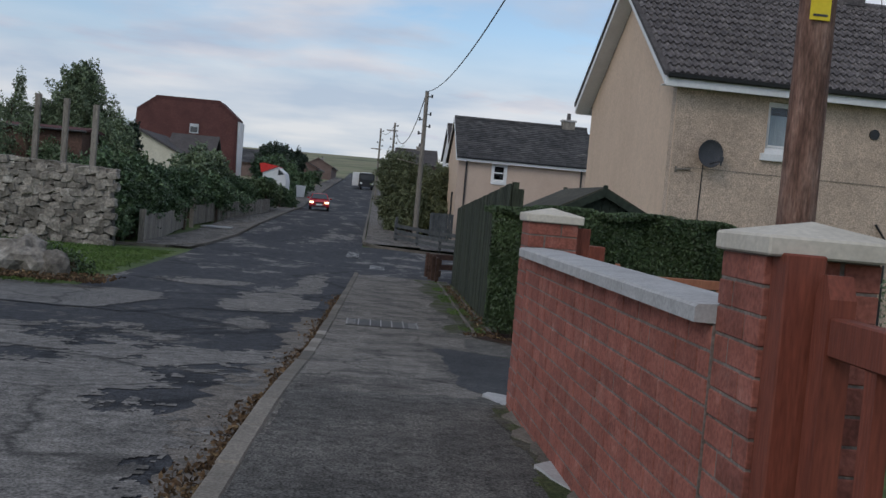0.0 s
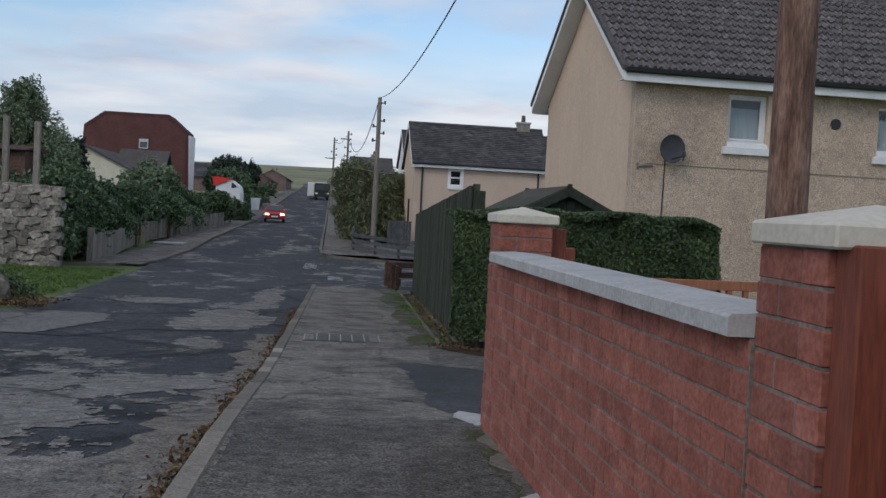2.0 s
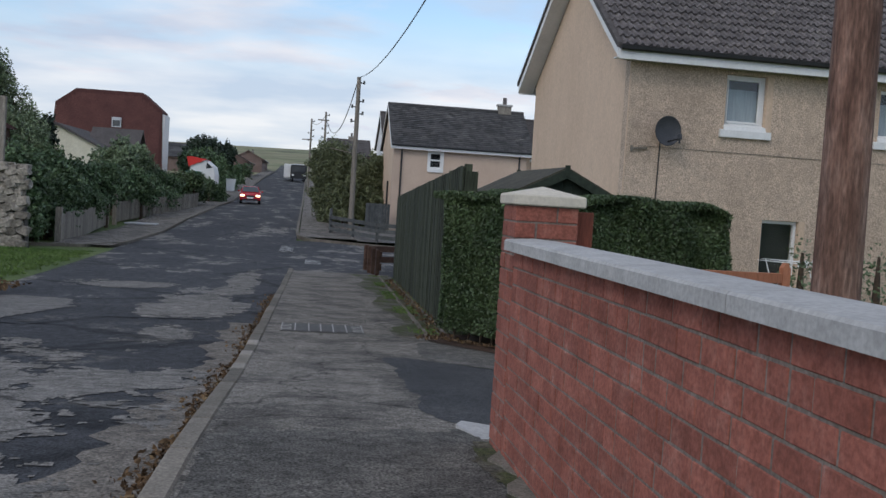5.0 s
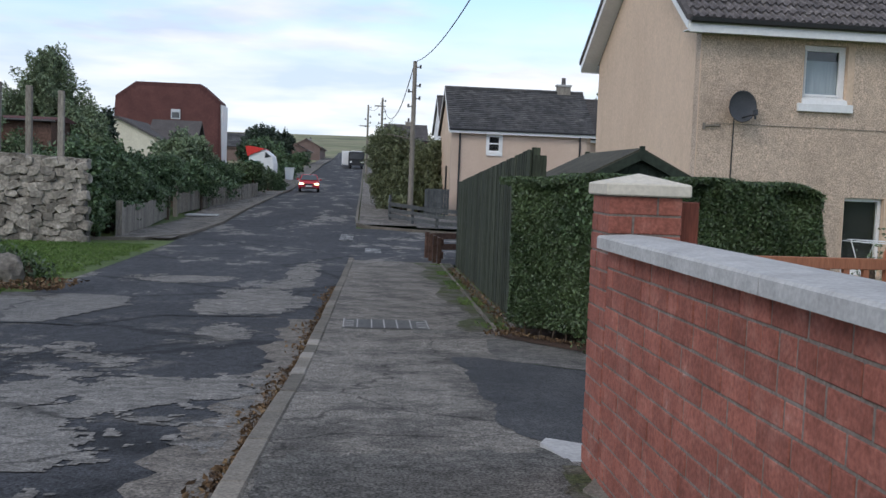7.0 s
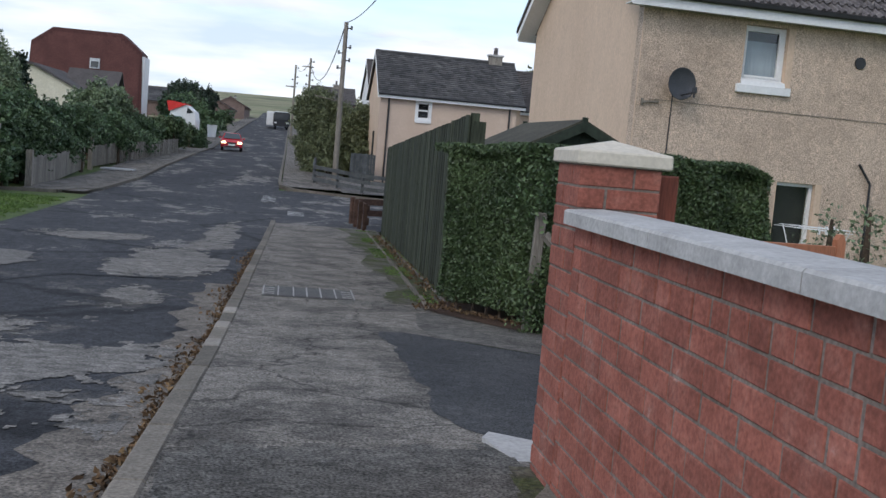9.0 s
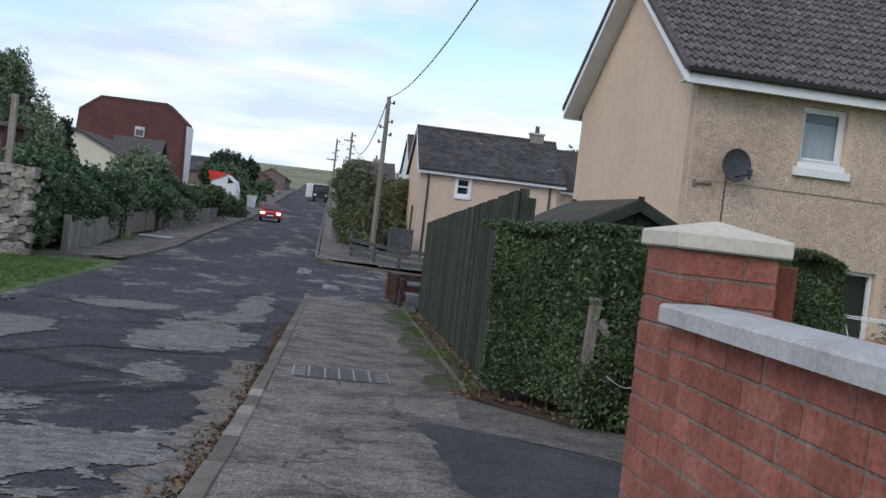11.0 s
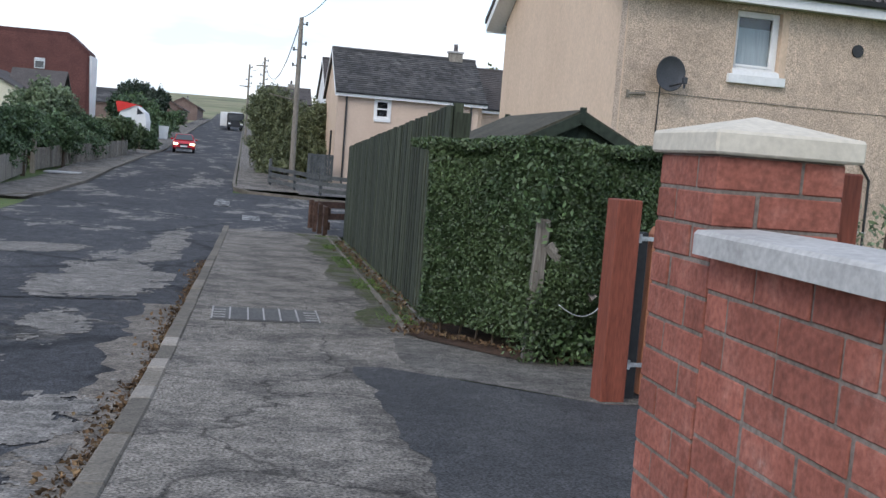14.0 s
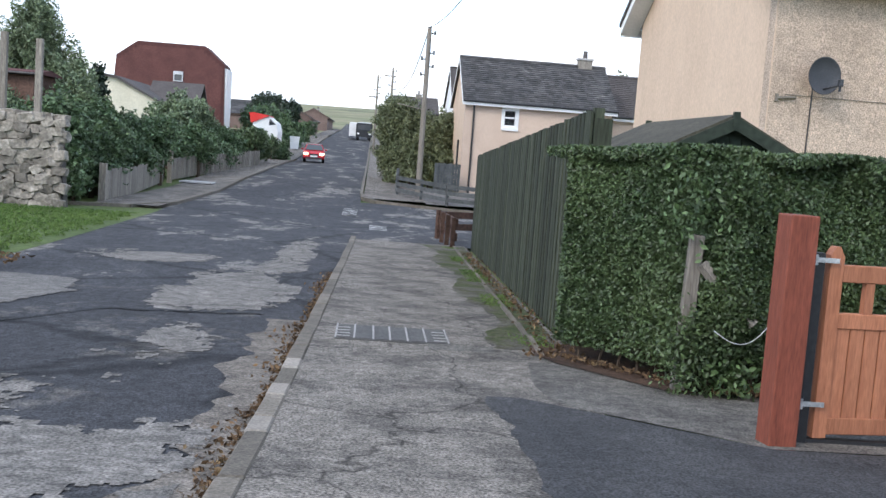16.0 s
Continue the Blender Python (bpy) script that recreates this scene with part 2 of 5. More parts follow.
REDROOF = mat("red_roof_tile", [(0.3, (0.082, 0.036, 0.033)), (0.7, (0.118, 0.050, 0.045))], scale=1.0, rough=0.9, fine=12, fine_amt=0.3, island=0.25)
BROWNBRICK = mat("brown_brick_wall", [(0.3, (0.115, 0.068, 0.052)), (0.7, (0.165, 0.098, 0.074))], scale=0.8, fine=14, fine_amt=0.3)
FARWALL = mat("soot_dark_stone_wall", [(0.3, (0.13, 0.09, 0.08)), (0.7, (0.20, 0.145, 0.125))], scale=0.8, fine=6, fine_amt=0.25)
GREYROOF = mat("grey_roof_tile", [(0.3, (0.07, 0.062, 0.06)), (0.7, (0.10, 0.09, 0.086))], scale=1.0, rough=0.9, fine=12, fine_amt=0.3)
GUTTER = mat("black_gutter", [(0.3, (0.012, 0.012, 0.014)), (0.7, (0.02, 0.02, 0.022))], scale=4, rough=0.4, spec=0.5, bump=0.0)
POLEWOOD = mat("creosoted_pole", [(0.28, (0.085, 0.042, 0.030)), (0.50, (0.19, 0.108, 0.080)), (0.70, (0.29, 0.185, 0.145))], scale=2.6, rough=0.85, fine=14, fine_amt=0.4, stretch=(5, 5, 0.9), bump=0.8, bump_d=0.02, mid=0.3)
OLDPOLE = mat("grey_weathered_pole", [(0.3, (0.16, 0.14, 0.115)), (0.7, (0.25, 0.225, 0.19))], scale=3.0, fine=14, fine_amt=0.3, stretch=(5, 5, 0.4))
OLDWOOD = mat("grey_weathered_timber", [(0.3, (0.17, 0.15, 0.125)), (0.7, (0.27, 0.245, 0.21))], scale=3.0, fine=14, fine_amt=0.35, stretch=(5, 5, 0.5), rand=0.2)
FENCE = mat("dark_green_fence", [(0.3, (0.028, 0.034, 0.022)), (0.6, (0.045, 0.052, 0.034)), (0.78, (0.085, 0.085, 0.06))], scale=2.5, fine=14, fine_amt=0.4, rand=0.35, stretch=(4, 4, 0.4))
DARKFENCE = mat("weathered_blue_grey_rail", [(0.3, (0.06, 0.065, 0.066)), (0.7, (0.11, 0.115, 0.115))], scale=3, fine=14, fine_amt=0.3, rand=0.2)
BROWNRAIL = mat("dark_brown_rail", [(0.3, (0.045, 0.026, 0.019)), (0.7, (0.085, 0.05, 0.037))], scale=3, fine=14, fine_amt=0.3, rand=0.25)
SHEDW = mat("dark_green_shed", [(0.3, (0.022, 0.031, 0.022)), (0.7, (0.036, 0.047, 0.034))], scale=3, fine=14, fine_amt=0.3)
FELT = mat("mossy_shed_roof", [(0.3, (0.040, 0.037, 0.027)), (0.7, (0.075, 0.069, 0.05))], scale=3, fine=30, fine_amt=0.4)
STONE = mat("rubble_stone", [(0.3, (0.14, 0.124, 0.104)), (0.55, (0.25, 0.226, 0.192)), (0.75, (0.38, 0.352, 0.31))], scale=3.0, fine=12, fine_amt=0.28, rand=0.42, bump=0.8, bump_d=0.03)
# earth colour kept dark to paint in the shadow between stones
STONEDARK = mat("earth_painted_joint_shadow", [(0.3, (0.05, 0.045, 0.04)), (0.7, (0.09, 0.08, 0.07))], scale=2, fine=20)
GRASS_G = mat("meadow_ground", [(0.3, (0.055, 0.085, 0.022)), (0.6, (0.085, 0.12, 0.032)), (0.8, (0.13, 0.14, 0.05))], scale=0.25, fine=8, fine_amt=0.4, bump=0.5)
HILL = mat("hill_grass", [(0.35, (0.15, 0.155, 0.085)), (0.5, (0.235, 0.218, 0.125)), (0.60, (0.16, 0.172, 0.085)), (0.70, (0.06, 0.072, 0.048))], scale=0.02, fine=0.15, fine_amt=0.3, bump=0.0)
BLADE = mat("grass_blade", [(0.3, (0.065, 0.125, 0.028)), (0.7, (0.125, 0.19, 0.05))], scale=0.6, fine=10, island=0.3, bump=0)
MOSS = mat("mossy_verge", [(0.34, (0.040, 0.056, 0.016)), (0.45, (0.062, 0.072, 0.026)), (0.52, (0.085, 0.078, 0.055)), (0.66, (0.12, 0.112, 0.096))], scale=1.6, fine=40, fine_amt=0.5, bump=0.9, bump_d=0.02, mid=0.3)
SOIL = mat("leafy_soil", [(0.3, (0.045, 0.030, 0.022)), (0.7, (0.10, 0.06, 0.04))], scale=6, fine=40, fine_amt=0.5, bump=0.9)


def leafmat(name, dark, light, island=0.5):
    m = mat(name, [(0.3, dark), (0.7, light)], scale=1.2, rough=0.52, fine=9, fine_amt=0.2, island=island, bump=0, spec=0.5)
    return m


HEDGE_L = leafmat("glossy_hedge_leaf", (0.034, 0.062, 0.022), (0.080, 0.118, 0.045), 0.45)
BUSH_L = leafmat("dark_bush_leaf", (0.056, 0.102, 0.046), (0.105, 0.160, 0.070))
TREE_L = leafmat("tree_leaf", (0.10, 0.14, 0.075), (0.16, 0.21, 0.11))
WILLOW_L = leafmat("olive_leaf", (0.085, 0.105, 0.048), (0.15, 0.168, 0.08))
PINE_L = leafmat("conifer_leaf", (0.015, 0.030, 0.016), (0.028, 0.048, 0.024))
FALLEN = mat("fallen_brown_leaf", [(0.3, (0.06, 0.036, 0.02)), (0.55, (0.125, 0.078, 0.042)), (0.75, (0.26, 0.19, 0.10))], scale=9, fine=30, island=0.5, bump=0)
TWIG = mat("dark_twig", [(0.3, (0.05, 0.035, 0.025)), (0.7, (0.09, 0.065, 0.045))], scale=4, bump=0.2)
# near-black green that stands in for the shade deep in the hedge
CORE = mat("hedge_inside_painted_shade", [(0.3, (0.012, 0.018, 0.008)), (0.7, (0.024, 0.030, 0.014))], scale=5, bump=0)
REDCAR = mat("red_car_paint", [(0.3, (0.42, 0.012, 0.02)), (0.7, (0.46, 0.016, 0.024))], scale=1, rough=0.25, spec=0.5, fine_amt=0.03, bump=0)
TYRE = mat("tyre_rubber", [(0.3, (0.015, 0.015, 0.016)), (0.7, (0.024, 0.024, 0.025))], scale=8, rough=0.9)
CARGLASS = mat("dark_car_glass", [(0.3, (0.03, 0.035, 0.04)), (0.7, (0.05, 0.055, 0.06))], scale=1, rough=0.08, spec=0.8, fine_amt=0.02, bump=0)
DISHM = mat("grey_mesh_dish", [(0.3, (0.045, 0.048, 0.055)), (0.7, (0.065, 0.068, 0.075))], scale=3, rough=0.5, fine=90, fine_amt=0.3)
YELLOW = mat("yellow_tag", [(0.3, (0.72, 0.55, 0.03)), (0.7, (0.78, 0.60, 0.05))], scale=4, fine_amt=0.05, bump=0)
DARK = mat("dark_room", [(0.3, (0.02, 0.02, 0.022)), (0.7, (0.04, 0.04, 0.043))], scale=2, bump=0)
CURTAIN = mat("grey_net_curtain", [(0.3, (0.26, 0.30, 0.32)), (0.7, (0.36, 0.40, 0.43))], scale=3, stretch=(8, 8, 0.3), fine=10, fine_amt=0.15, bump=0)
REDTIN = mat("red_sheet_roof", [(0.3, (0.60, 0.035, 0.03)), (0.7, (0.68, 0.05, 0.04))], scale=1, rough=0.5, fine_amt=0.08, bump=0)
TEAL = mat("teal_paint", [(0.3, (0.03, 0.13, 0.11)), (0.7, (0.04, 0.16, 0.14))], scale=1, fine_amt=0.1, bump=0)
IRON = mat("iron_cover", [(0.3, (0.052, 0.05, 0.047)), (0.7, (0.09, 0.086, 0.08))], scale=5, rough=0.7, fine=50, fine_amt=0.4)
WORNMETAL = mat("worn_bright_metal", [(0.3, (0.24, 0.23, 0.22)), (0.7, (0.36, 0.35, 0.33))], scale=8, rough=0.7, fine=50, fine_amt=0.35)
PAVEMARK = mat("worn_white_line", [(0.46, (0.06, 0.06, 0.06)), (0.58, (0.30, 0.30, 0.29))], scale=4, fine=40, fine_amt=0.2, bump=0)
GLASS = bpy.data.materials.new("window_glass")
GLASS.use_nodes = True
_g = GLASS.node_tree.nodes["Principled BSDF"]
_g.inputs["Base Color"].default_value, _g.inputs["Roughness"].default_value, _g.inputs["Transmission Weight"].default_value, _g.inputs["IOR"].default_value = (0.9, 0.95, 0.97, 1), 0.02, 1.0, 1.45
LAMP = bpy.data.materials.new("lit_headlamp")
LAMP.use_nodes = True
_g = LAMP.node_tree.nodes["Principled BSDF"]
_g.inputs["Base Color"].default_value, _g.inputs["Emission Color"].default_value, _g.inputs["Emission Strength"].default_value = (0.9, 0.85, 0.7, 1), (1.0, 0.80, 0.42, 1), 3.0


# ---- building helpers ----
def part(name, bm, material, parent=None, label="", smooth=False):
    me = bpy.data.meshes.new(name)
    if isinstance(bm, bmesh.types.BMesh):
        bmesh.ops.recalc_face_normals(bm, faces=bm.faces[:])
        bm.to_mesh(me)
        bm.free()
    else:
        me.from_pydata(*bm)
    if smooth:
        me.polygons.foreach_set("use_smooth", [True] * len(me.polygons))
    if material:
        me.materials.append(material)
    ob = new(name, me)
    if parent:
        ob.parent = parent
    if label:
        tagged(ob, label)
    return ob


def place(ob, m):
    ob.matrix_basis = m
    return ob


def thing(name, label, category, at=(0, 0, 0), rz=0, group="", kind=""):
    e = new(name)
    e.empty_display_size = 0.2
    e.matrix_basis = pose(*at, 0, 0, rz)
    return tagged(e, label, category, group, kind)


def box(bm, x0, x1, y0, y1, z0, z1, m=None, bev=0.0):
    g = bmesh.ops.create_cube(bm, size=1.0)["verts"]
    t = Matrix.Translation(((x0 + x1) / 2, (y0 + y1) / 2, (z0 + z1) / 2)) @ Matrix.Diagonal((x1 - x0, y1 - y0, z1 - z0, 1))
    bmesh.ops.transform(bm, matrix=(m @ t) if m else t, verts=g)
    if bev:
        es = list({e for v in g for e in v.link_edges})
        bmesh.ops.bevel(bm, geom=es, offset=bev, segments=1, affect="EDGES")
    return bm


def B(*a, **k):
    return box(bmesh.new(), *a, **k)


def cyl(bm, p, q, r0, r1=None, n=10):
    p, q = Vector(p), Vector(q)
    r1 = r0 if r1 is None else r1
    g = bmesh.ops.create_cone(bm, cap_ends=True, segments=n, radius1=r0, radius2=r1, depth=(q - p).length)["verts"]
    bmesh.ops.transform(bm, matrix=Matrix.Translation((p + q) / 2) @ (q - p).to_track_quat("Z", "Y").to_matrix().to_4x4(), verts=g)
    return bm


def C(*a, **k):
    return cyl(bmesh.new(), *a, **k)


def prism(pts, x0, x1, axis="x"):
    """A solid of the outline pts (two coordinates) drawn out along an axis."""
    bm = bmesh.new()
    put = {"x": lambda u, a, b: (u, a, b), "y": lambda u, a, b: (a, u, b), "z": lambda u, a, b: (a, b, u)}[axis]
    lo, hi = [bm.verts.new(put(x0, *p)) for p in pts], [bm.verts.new(put(x1, *p)) for p in pts]
    bm.faces.new(lo), bm.faces.new(hi[::-1])
    for i in range(len(pts)):
        j = (i + 1) % len(pts)
        bm.faces.new((lo[i], lo[j], hi[j], hi[i]))
    return bm


PROFILE = ((-60, 1.2), (-20, 0.5), (0, 0.0), (6.9, -0.17), (10, -0.385), (12, -0.475), (15, -0.56), (25, -0.83), (35, -1.05), (48, -1.0), (57, -0.68), (75, -0.28), (90, -0.05), (105, 0.75), (145, 2.5), (200, 4.6), (320, 11.0), (600, 22.0), (900, 30.0), (4000, 10.0))


def H(x, y):
    """Height of the street along its length."""
    for (a, za), (b, zb) in zip(PROFILE, PROFILE[1:]):
        if y <= b:
            k = (y - a) / (b - a)
            return za + (zb - za) * max(k, 0)
    return PROFILE[-1][1]


def kerb_x(y):
    return -0.72 + 0.25 * min(max((y - 5) / 22, -0.5), 1.0)


def left_x(y):
    return -6.2 if y > 36 else -4.9 - 1.3 * max(y - 17, 0) / 19


def sheet(name, rows, material, lift=0.0, parent=None, kind="structure", label="", category="", jit=0.0):
    """A ground sheet from rows of (x0, x1, y), divided across, lying on H plus lift."""
    vs, fs, n = [], [], 13
    full = list(rows)
    for ky, _ in PROFILE:
        for (a0, a1, ya), (b0, b1, yb) in zip(rows, rows[1:]):
            if ya < ky < yb:
                k = (ky - ya) / (yb - ya)
                full.append((a0 + (b0 - a0) * k, a1 + (b1 - a1) * k, ky))
    rows = sorted(full, key=lambda r: r[2])
    for x0, x1, y in rows:
        for i in range(n):
            x = x0 + (x1 - x0) * i / (n - 1)
            vs.append((x, y, H(x, y) + lift + (jit * noise.noise((x * 0.8, y * 0.8, 0)) if jit else 0)))
    for r in range(len(rows) - 1):
        for i in range(n - 1):
            a = r * n + i
            fs.append((a, a + 1, a + n + 1, a + n))
    ob = part(name, (vs, [], fs), material, parent, smooth=True)
    return tagged(ob, label, category, kind=kind)


def cloud(name, pts, size, material, parent, squash=1.0, rng=None):
    """Many small folded leaves at the points given."""
    rng = rng or np.random.default_rng(5)
    n = len(pts)
    u = rng.normal(size=(n, 3)); u /= np.linalg.norm(u, axis=1)[:, None]
    w = rng.normal(size=(n, 3)); v = np.cross(u, w); v /= np.linalg.norm(v, axis=1)[:, None]
    s = size * rng.uniform(0.6, 1.35, n)[:, None]
    nn = np.cross(u, v)
    q = np.stack([pts - u * s, pts + v * s * 0.5 * squash + nn * s * 0.2, pts + u * s, pts - v * s * 0.5 * squash + nn * s * 0.2], 1).reshape(-1, 3)
    idx = np.arange(n) * 4
    tri = np.stack([idx, idx + 1, idx + 2, idx, idx + 2, idx + 3], 1).reshape(-1)
    me = bpy.data.meshes.new(name)
    me.vertices.add(len(q)); me.vertices.foreach_set("co", q.astype(np.float32).ravel())
    me.loops.add(len(tri)); me.loops.foreach_set("vertex_index", tri.astype(np.int32))
    me.polygons.add(2 * n); me.polygons.foreach_set("loop_start", (np.arange(2 * n) * 3).astype(np.int32))
    me.update(calc_edges=True); me.validate()
    me.materials.append(material)
    ob = new(name, me)
    ob.parent = parent
    ob["kind"] = "stuff"
    return ob


def blob_points(rng, blobs, density, shell=0.55):
    """Points in the outer shells of ellipsoids (x, y, z, rx, ry, rz), with lumps and gaps."""
    out = []
    for x, y, z, rx, ry, rz in blobs:
        n = int(density * (rx * ry + ry * rz + rx * rz) / 3 * 4)
        d = rng.normal(size=(n, 3)); d /= np.linalg.norm(d, axis=1)[:, None]
        r = shell + (1.05 - shell) * rng.random(n) ** 0.7
        lump = 0.82 + 0.28 * np.sin(d[:, 0] * 5 + x) * np.sin(d[:, 1] * 6 + y) + 0.18 * np.sin(d[:, 2] * 9 + z + d[:, 0] * 7)
        out.append(np.array((x, y, z)) + d * (r * lump)[:, None] * np.array((rx, ry, rz)))
    return np.concatenate(out)


# ---- ground, road, footways ----
def far_ground():
    ys = [-60, -20, 0, 7, 10, 12, 15, 25, 35, 48, 57, 75, 90, 105, 145, 200, 320, 450, 600, 900, 1500, 4000]
    xs = [-3000, -800, -300, -120, -60, -30, -15, -8, -4, 0, 4, 8, 15, 30, 60, 120, 300, 800, 3000]
    vs, fs = [], []
    for y in ys:
        for x in xs:
            z = H(x, y) - 0.16
            if y >= 320:
                z += 0.010 * y * noise.noise((x / 260, y / 420, 0.3)) - 0.006 * max(abs(x) - 200, 0) * 0.3
            vs.append((x, y, z))
    n = len(xs)
    for r in range(len(ys) - 1):
        for i in range(n - 1):
            a = r * n + i
            fs.append((a, a + 1, a + n + 1, a + n))
    ob = part("ground", (vs, [], fs), None, smooth=True)
    ob.data.materials.append(GRASS_G), ob.data.materials.append(HILL)
    for p in ob.data.polygons:
        p.material_index = 1 if p.center.y > 150 else 0
    tagged(ob, "rough green grassland rising to pale hills", "ground", kind="structure")


far_ground()
YS = [-18 + 1.5 * i for i in range(24)]
sheet("road", [(-30, kerb_x(y), y) for y in YS if y < 17] + [(-6.5, kerb_x(17), 17.0)], ASPHALT, -0.09, label="dark worn asphalt road with pale worn patches", category="road")
sheet("road_far", [(-6.5, kerb_x(17), 17.0)] + [(left_x(y) - 0.2, kerb_x(y), y) for y in (17.01, 20, 23, 25, 27, 31, 35, 40, 48, 52, 57, 66, 75, 90, 105, 125, 145, 170, 200, 240)], ASPHALT_FAR, -0.09, label="dark asphalt street running uphill between kerbs", category="road")
sheet("side_road", [(kerb_x(y) + 0.002, 40, y) for y in (28.5, 32, 35, 40, 44, 47.5)], ASPHALT_FAR, -0.088, label="asphalt mouth of a side street", category="road")


def back_x(y):
    """The inner edge of the near footway."""
    return 1.05 if y < 7 else 1.0 + 0.75 * min((y - 7) / 7, 1) + 0.3 * max(y - 14, 0) / 12


sheet("pavement", [(kerb_x(y) + 0.125, back_x(y), y) for y in [-15 + 0.75 * i for i in range(60)] if y < 28.3], FOOTWAY, 0.0, label="worn grey tarmac footway with cracks", category="pavement")
sheet("pavement_far", [(kerb_x(y) + 0.125, 2.3, y) for y in (49, 52, 57, 66, 75, 90, 105, 145, 200)], FOOTWAY, 0.0, label="narrow grey footway beyond the side street", category="pavement")
sheet("pavement_corner", [(2.3, 14, y) for y in (48.2, 50, 52, 54, 56.7)], PATCHED, -0.002, label="grey paved front yard behind the corner rails", category="pavement")
sheet("pavement_opposite", [(-8.3, -6.4, y) for y in (36.2, 40, 48, 57, 66, 75, 90, 105, 145, 200)], FOOTWAY, 0.0, label="grey tarmac footway on the far side", category="pavement")
drive_x = lambda y: 7.0 if y < 10.45 else 2.25 - 1.15 * (y - 10.45)
sheet("driveway", [(0.74 + 0.10 * noise.noise((y * 1.4, 3.3, 0)) + 0.06 * noise.noise((y * 6, 1.3, 0)) + 0.35 * max(8.1 - y, 0), drive_x(y), y) for y in [6.93 + 0.11 * i for i in range(43)]], DRIVE, 0.003, label="dark fresh tarmac driveway between wall and hedge", category="driveway")
soil_x = lambda y: 2.15 - 0.78 * min(max((y - 12.06) / 1.1, 0), 1)
sheet("gravel_edge", [(max(1.2, min(drive_x(y), 2.3)) + 0.05 * math.sin(y * 3), 4.8 if y < 12.1 else soil_x(y) + 0.1, y) for y in (10.46, 10.7, 11.0, 11.3, 11.6, 11.9, 12.05, 12.3, 12.6, 13.0)], GRAVEL, 0.003, label="strip of grey gravel before the hedge", category="gravel")
sheet("soil_bed", [(soil_x(y), 5.0, y) for y in (12.06, 12.3, 12.6, 13.0, 13.4, 14.0)], SOIL, 0.014, label="brown soil strewn with dead leaves under hedge", category="soil", jit=0.03)
sheet("verge", [(1.2 + 0.12 * math.sin(y * 1.3) - 0.12 * max(0, 1 - abs(y - 14.2)) + 0.10 * noise.noise((y * 2.5, 0, 0)), back_x(y) - 0.05, y) for y in [13.6 + 0.12 * i for i in range(116)]], MOSS, 0.005, label="mossy green verge beside the fence", category="verge")
sheet("lawn", [(-25, left_x(y) - 0.1, y) for y in (17.0, 18.0, 20, 22, 24, 27, 30, 33.4, 36.2)], GRASS_G, -0.084, label="green grass patch before the stone wall", category="grass", jit=0.004)
sheet("garden", [(7.0, 40, y) for y in (6, 9, 12, 15, 19, 28)], GRASS_G, -0.02, label="green garden grass behind the wall", category="grass")
sheet("garden_corner", [(1.25, 6.99, y) for y in (-8, 0, 3, 6.9)], GRASS_G, -0.02, label="garden ground behind the brick wall", category="grass")



def worn(name, x0, x1, y0, y1, dx, dy, keep, material, lift, label, category):
    """A thin ragged layer: the cells of a fine grid where keep(x, y) holds."""
    nx, ny = int((x1 - x0) / dx), int((y1 - y0) / dy)
    index, vs, fs = {}, [], []

    def corner(i, j):
        if (i, j) not in index:
            x, y = x0 + i * dx, y0 + j * dy
            x, y = x + 0.45 * dx * noise.noise((x * 9, y * 9, 1.0)), y + 0.45 * dy * noise.noise((x * 9, y * 9, 5.0))
            index[i, j] = len(vs)
            vs.append((x, y, H(x, y) + lift))
        return index[i, j]

    for i in range(nx):
        for j in range(ny):
            if keep(x0 + (i + 0.5) * dx, y0 + (j + 0.5) * dy):
                fs.append((corner(i, j), corner(i + 1, j), corner(i + 1, j + 1), corner(i, j + 1)))
    return tagged(part(name, (vs, [], fs), material), label, category, kind="structure")


def ragged(x, y, s=1.0):
    """Broken noise at three scales, wider along the walk than across."""
    return noise.noise((x * 0.9 * s, y * 0.62 * s, 0.7)) + 0.6 * noise.noise((x * 2.6 * s, y * 2.1 * s, 3.1)) + 0.4 * noise.noise((x * 8 * s, y * 7 * s, 9.4))


def near_worn(x, y):
    v = 0.16 * min(max((11.6 - y) / 1.5, -2), 1) + 0.10 * min(max((-1.45 - x) / 0.3, -3.5), 1)
    v -= 0.7 * min(max((1.9 - y) / 1.3, 0), 1) + 0.7 * min(max((-6.8 - x) / 1.2, 0), 1)
    return ragged(x, y) * 0.55 + 0.16 * noise.noise((x * 22, y * 15, 2.2)) + v > 0.10


def belt_worn(x, y):
    d = max(1 - ((x + 1.75) / 0.85) ** 2 - ((y - 17.6) / 2.7) ** 2, 0.8 - ((x + 1.35) / 0.4) ** 2 - ((y - 23.5) / 5.5) ** 2, 0.55 - ((x + 1.65) / 0.6) ** 2 - ((y - 14.0) / 1.4) ** 2, 0.7 - ((x + 3.6) / 1.3) ** 2 - ((y - 21.5) / 1.2) ** 2)
    return d + 0.75 * ragged(x, y, 1.2) + 0.2 * noise.noise((x * 20, y * 9, 2.2)) > 0.2


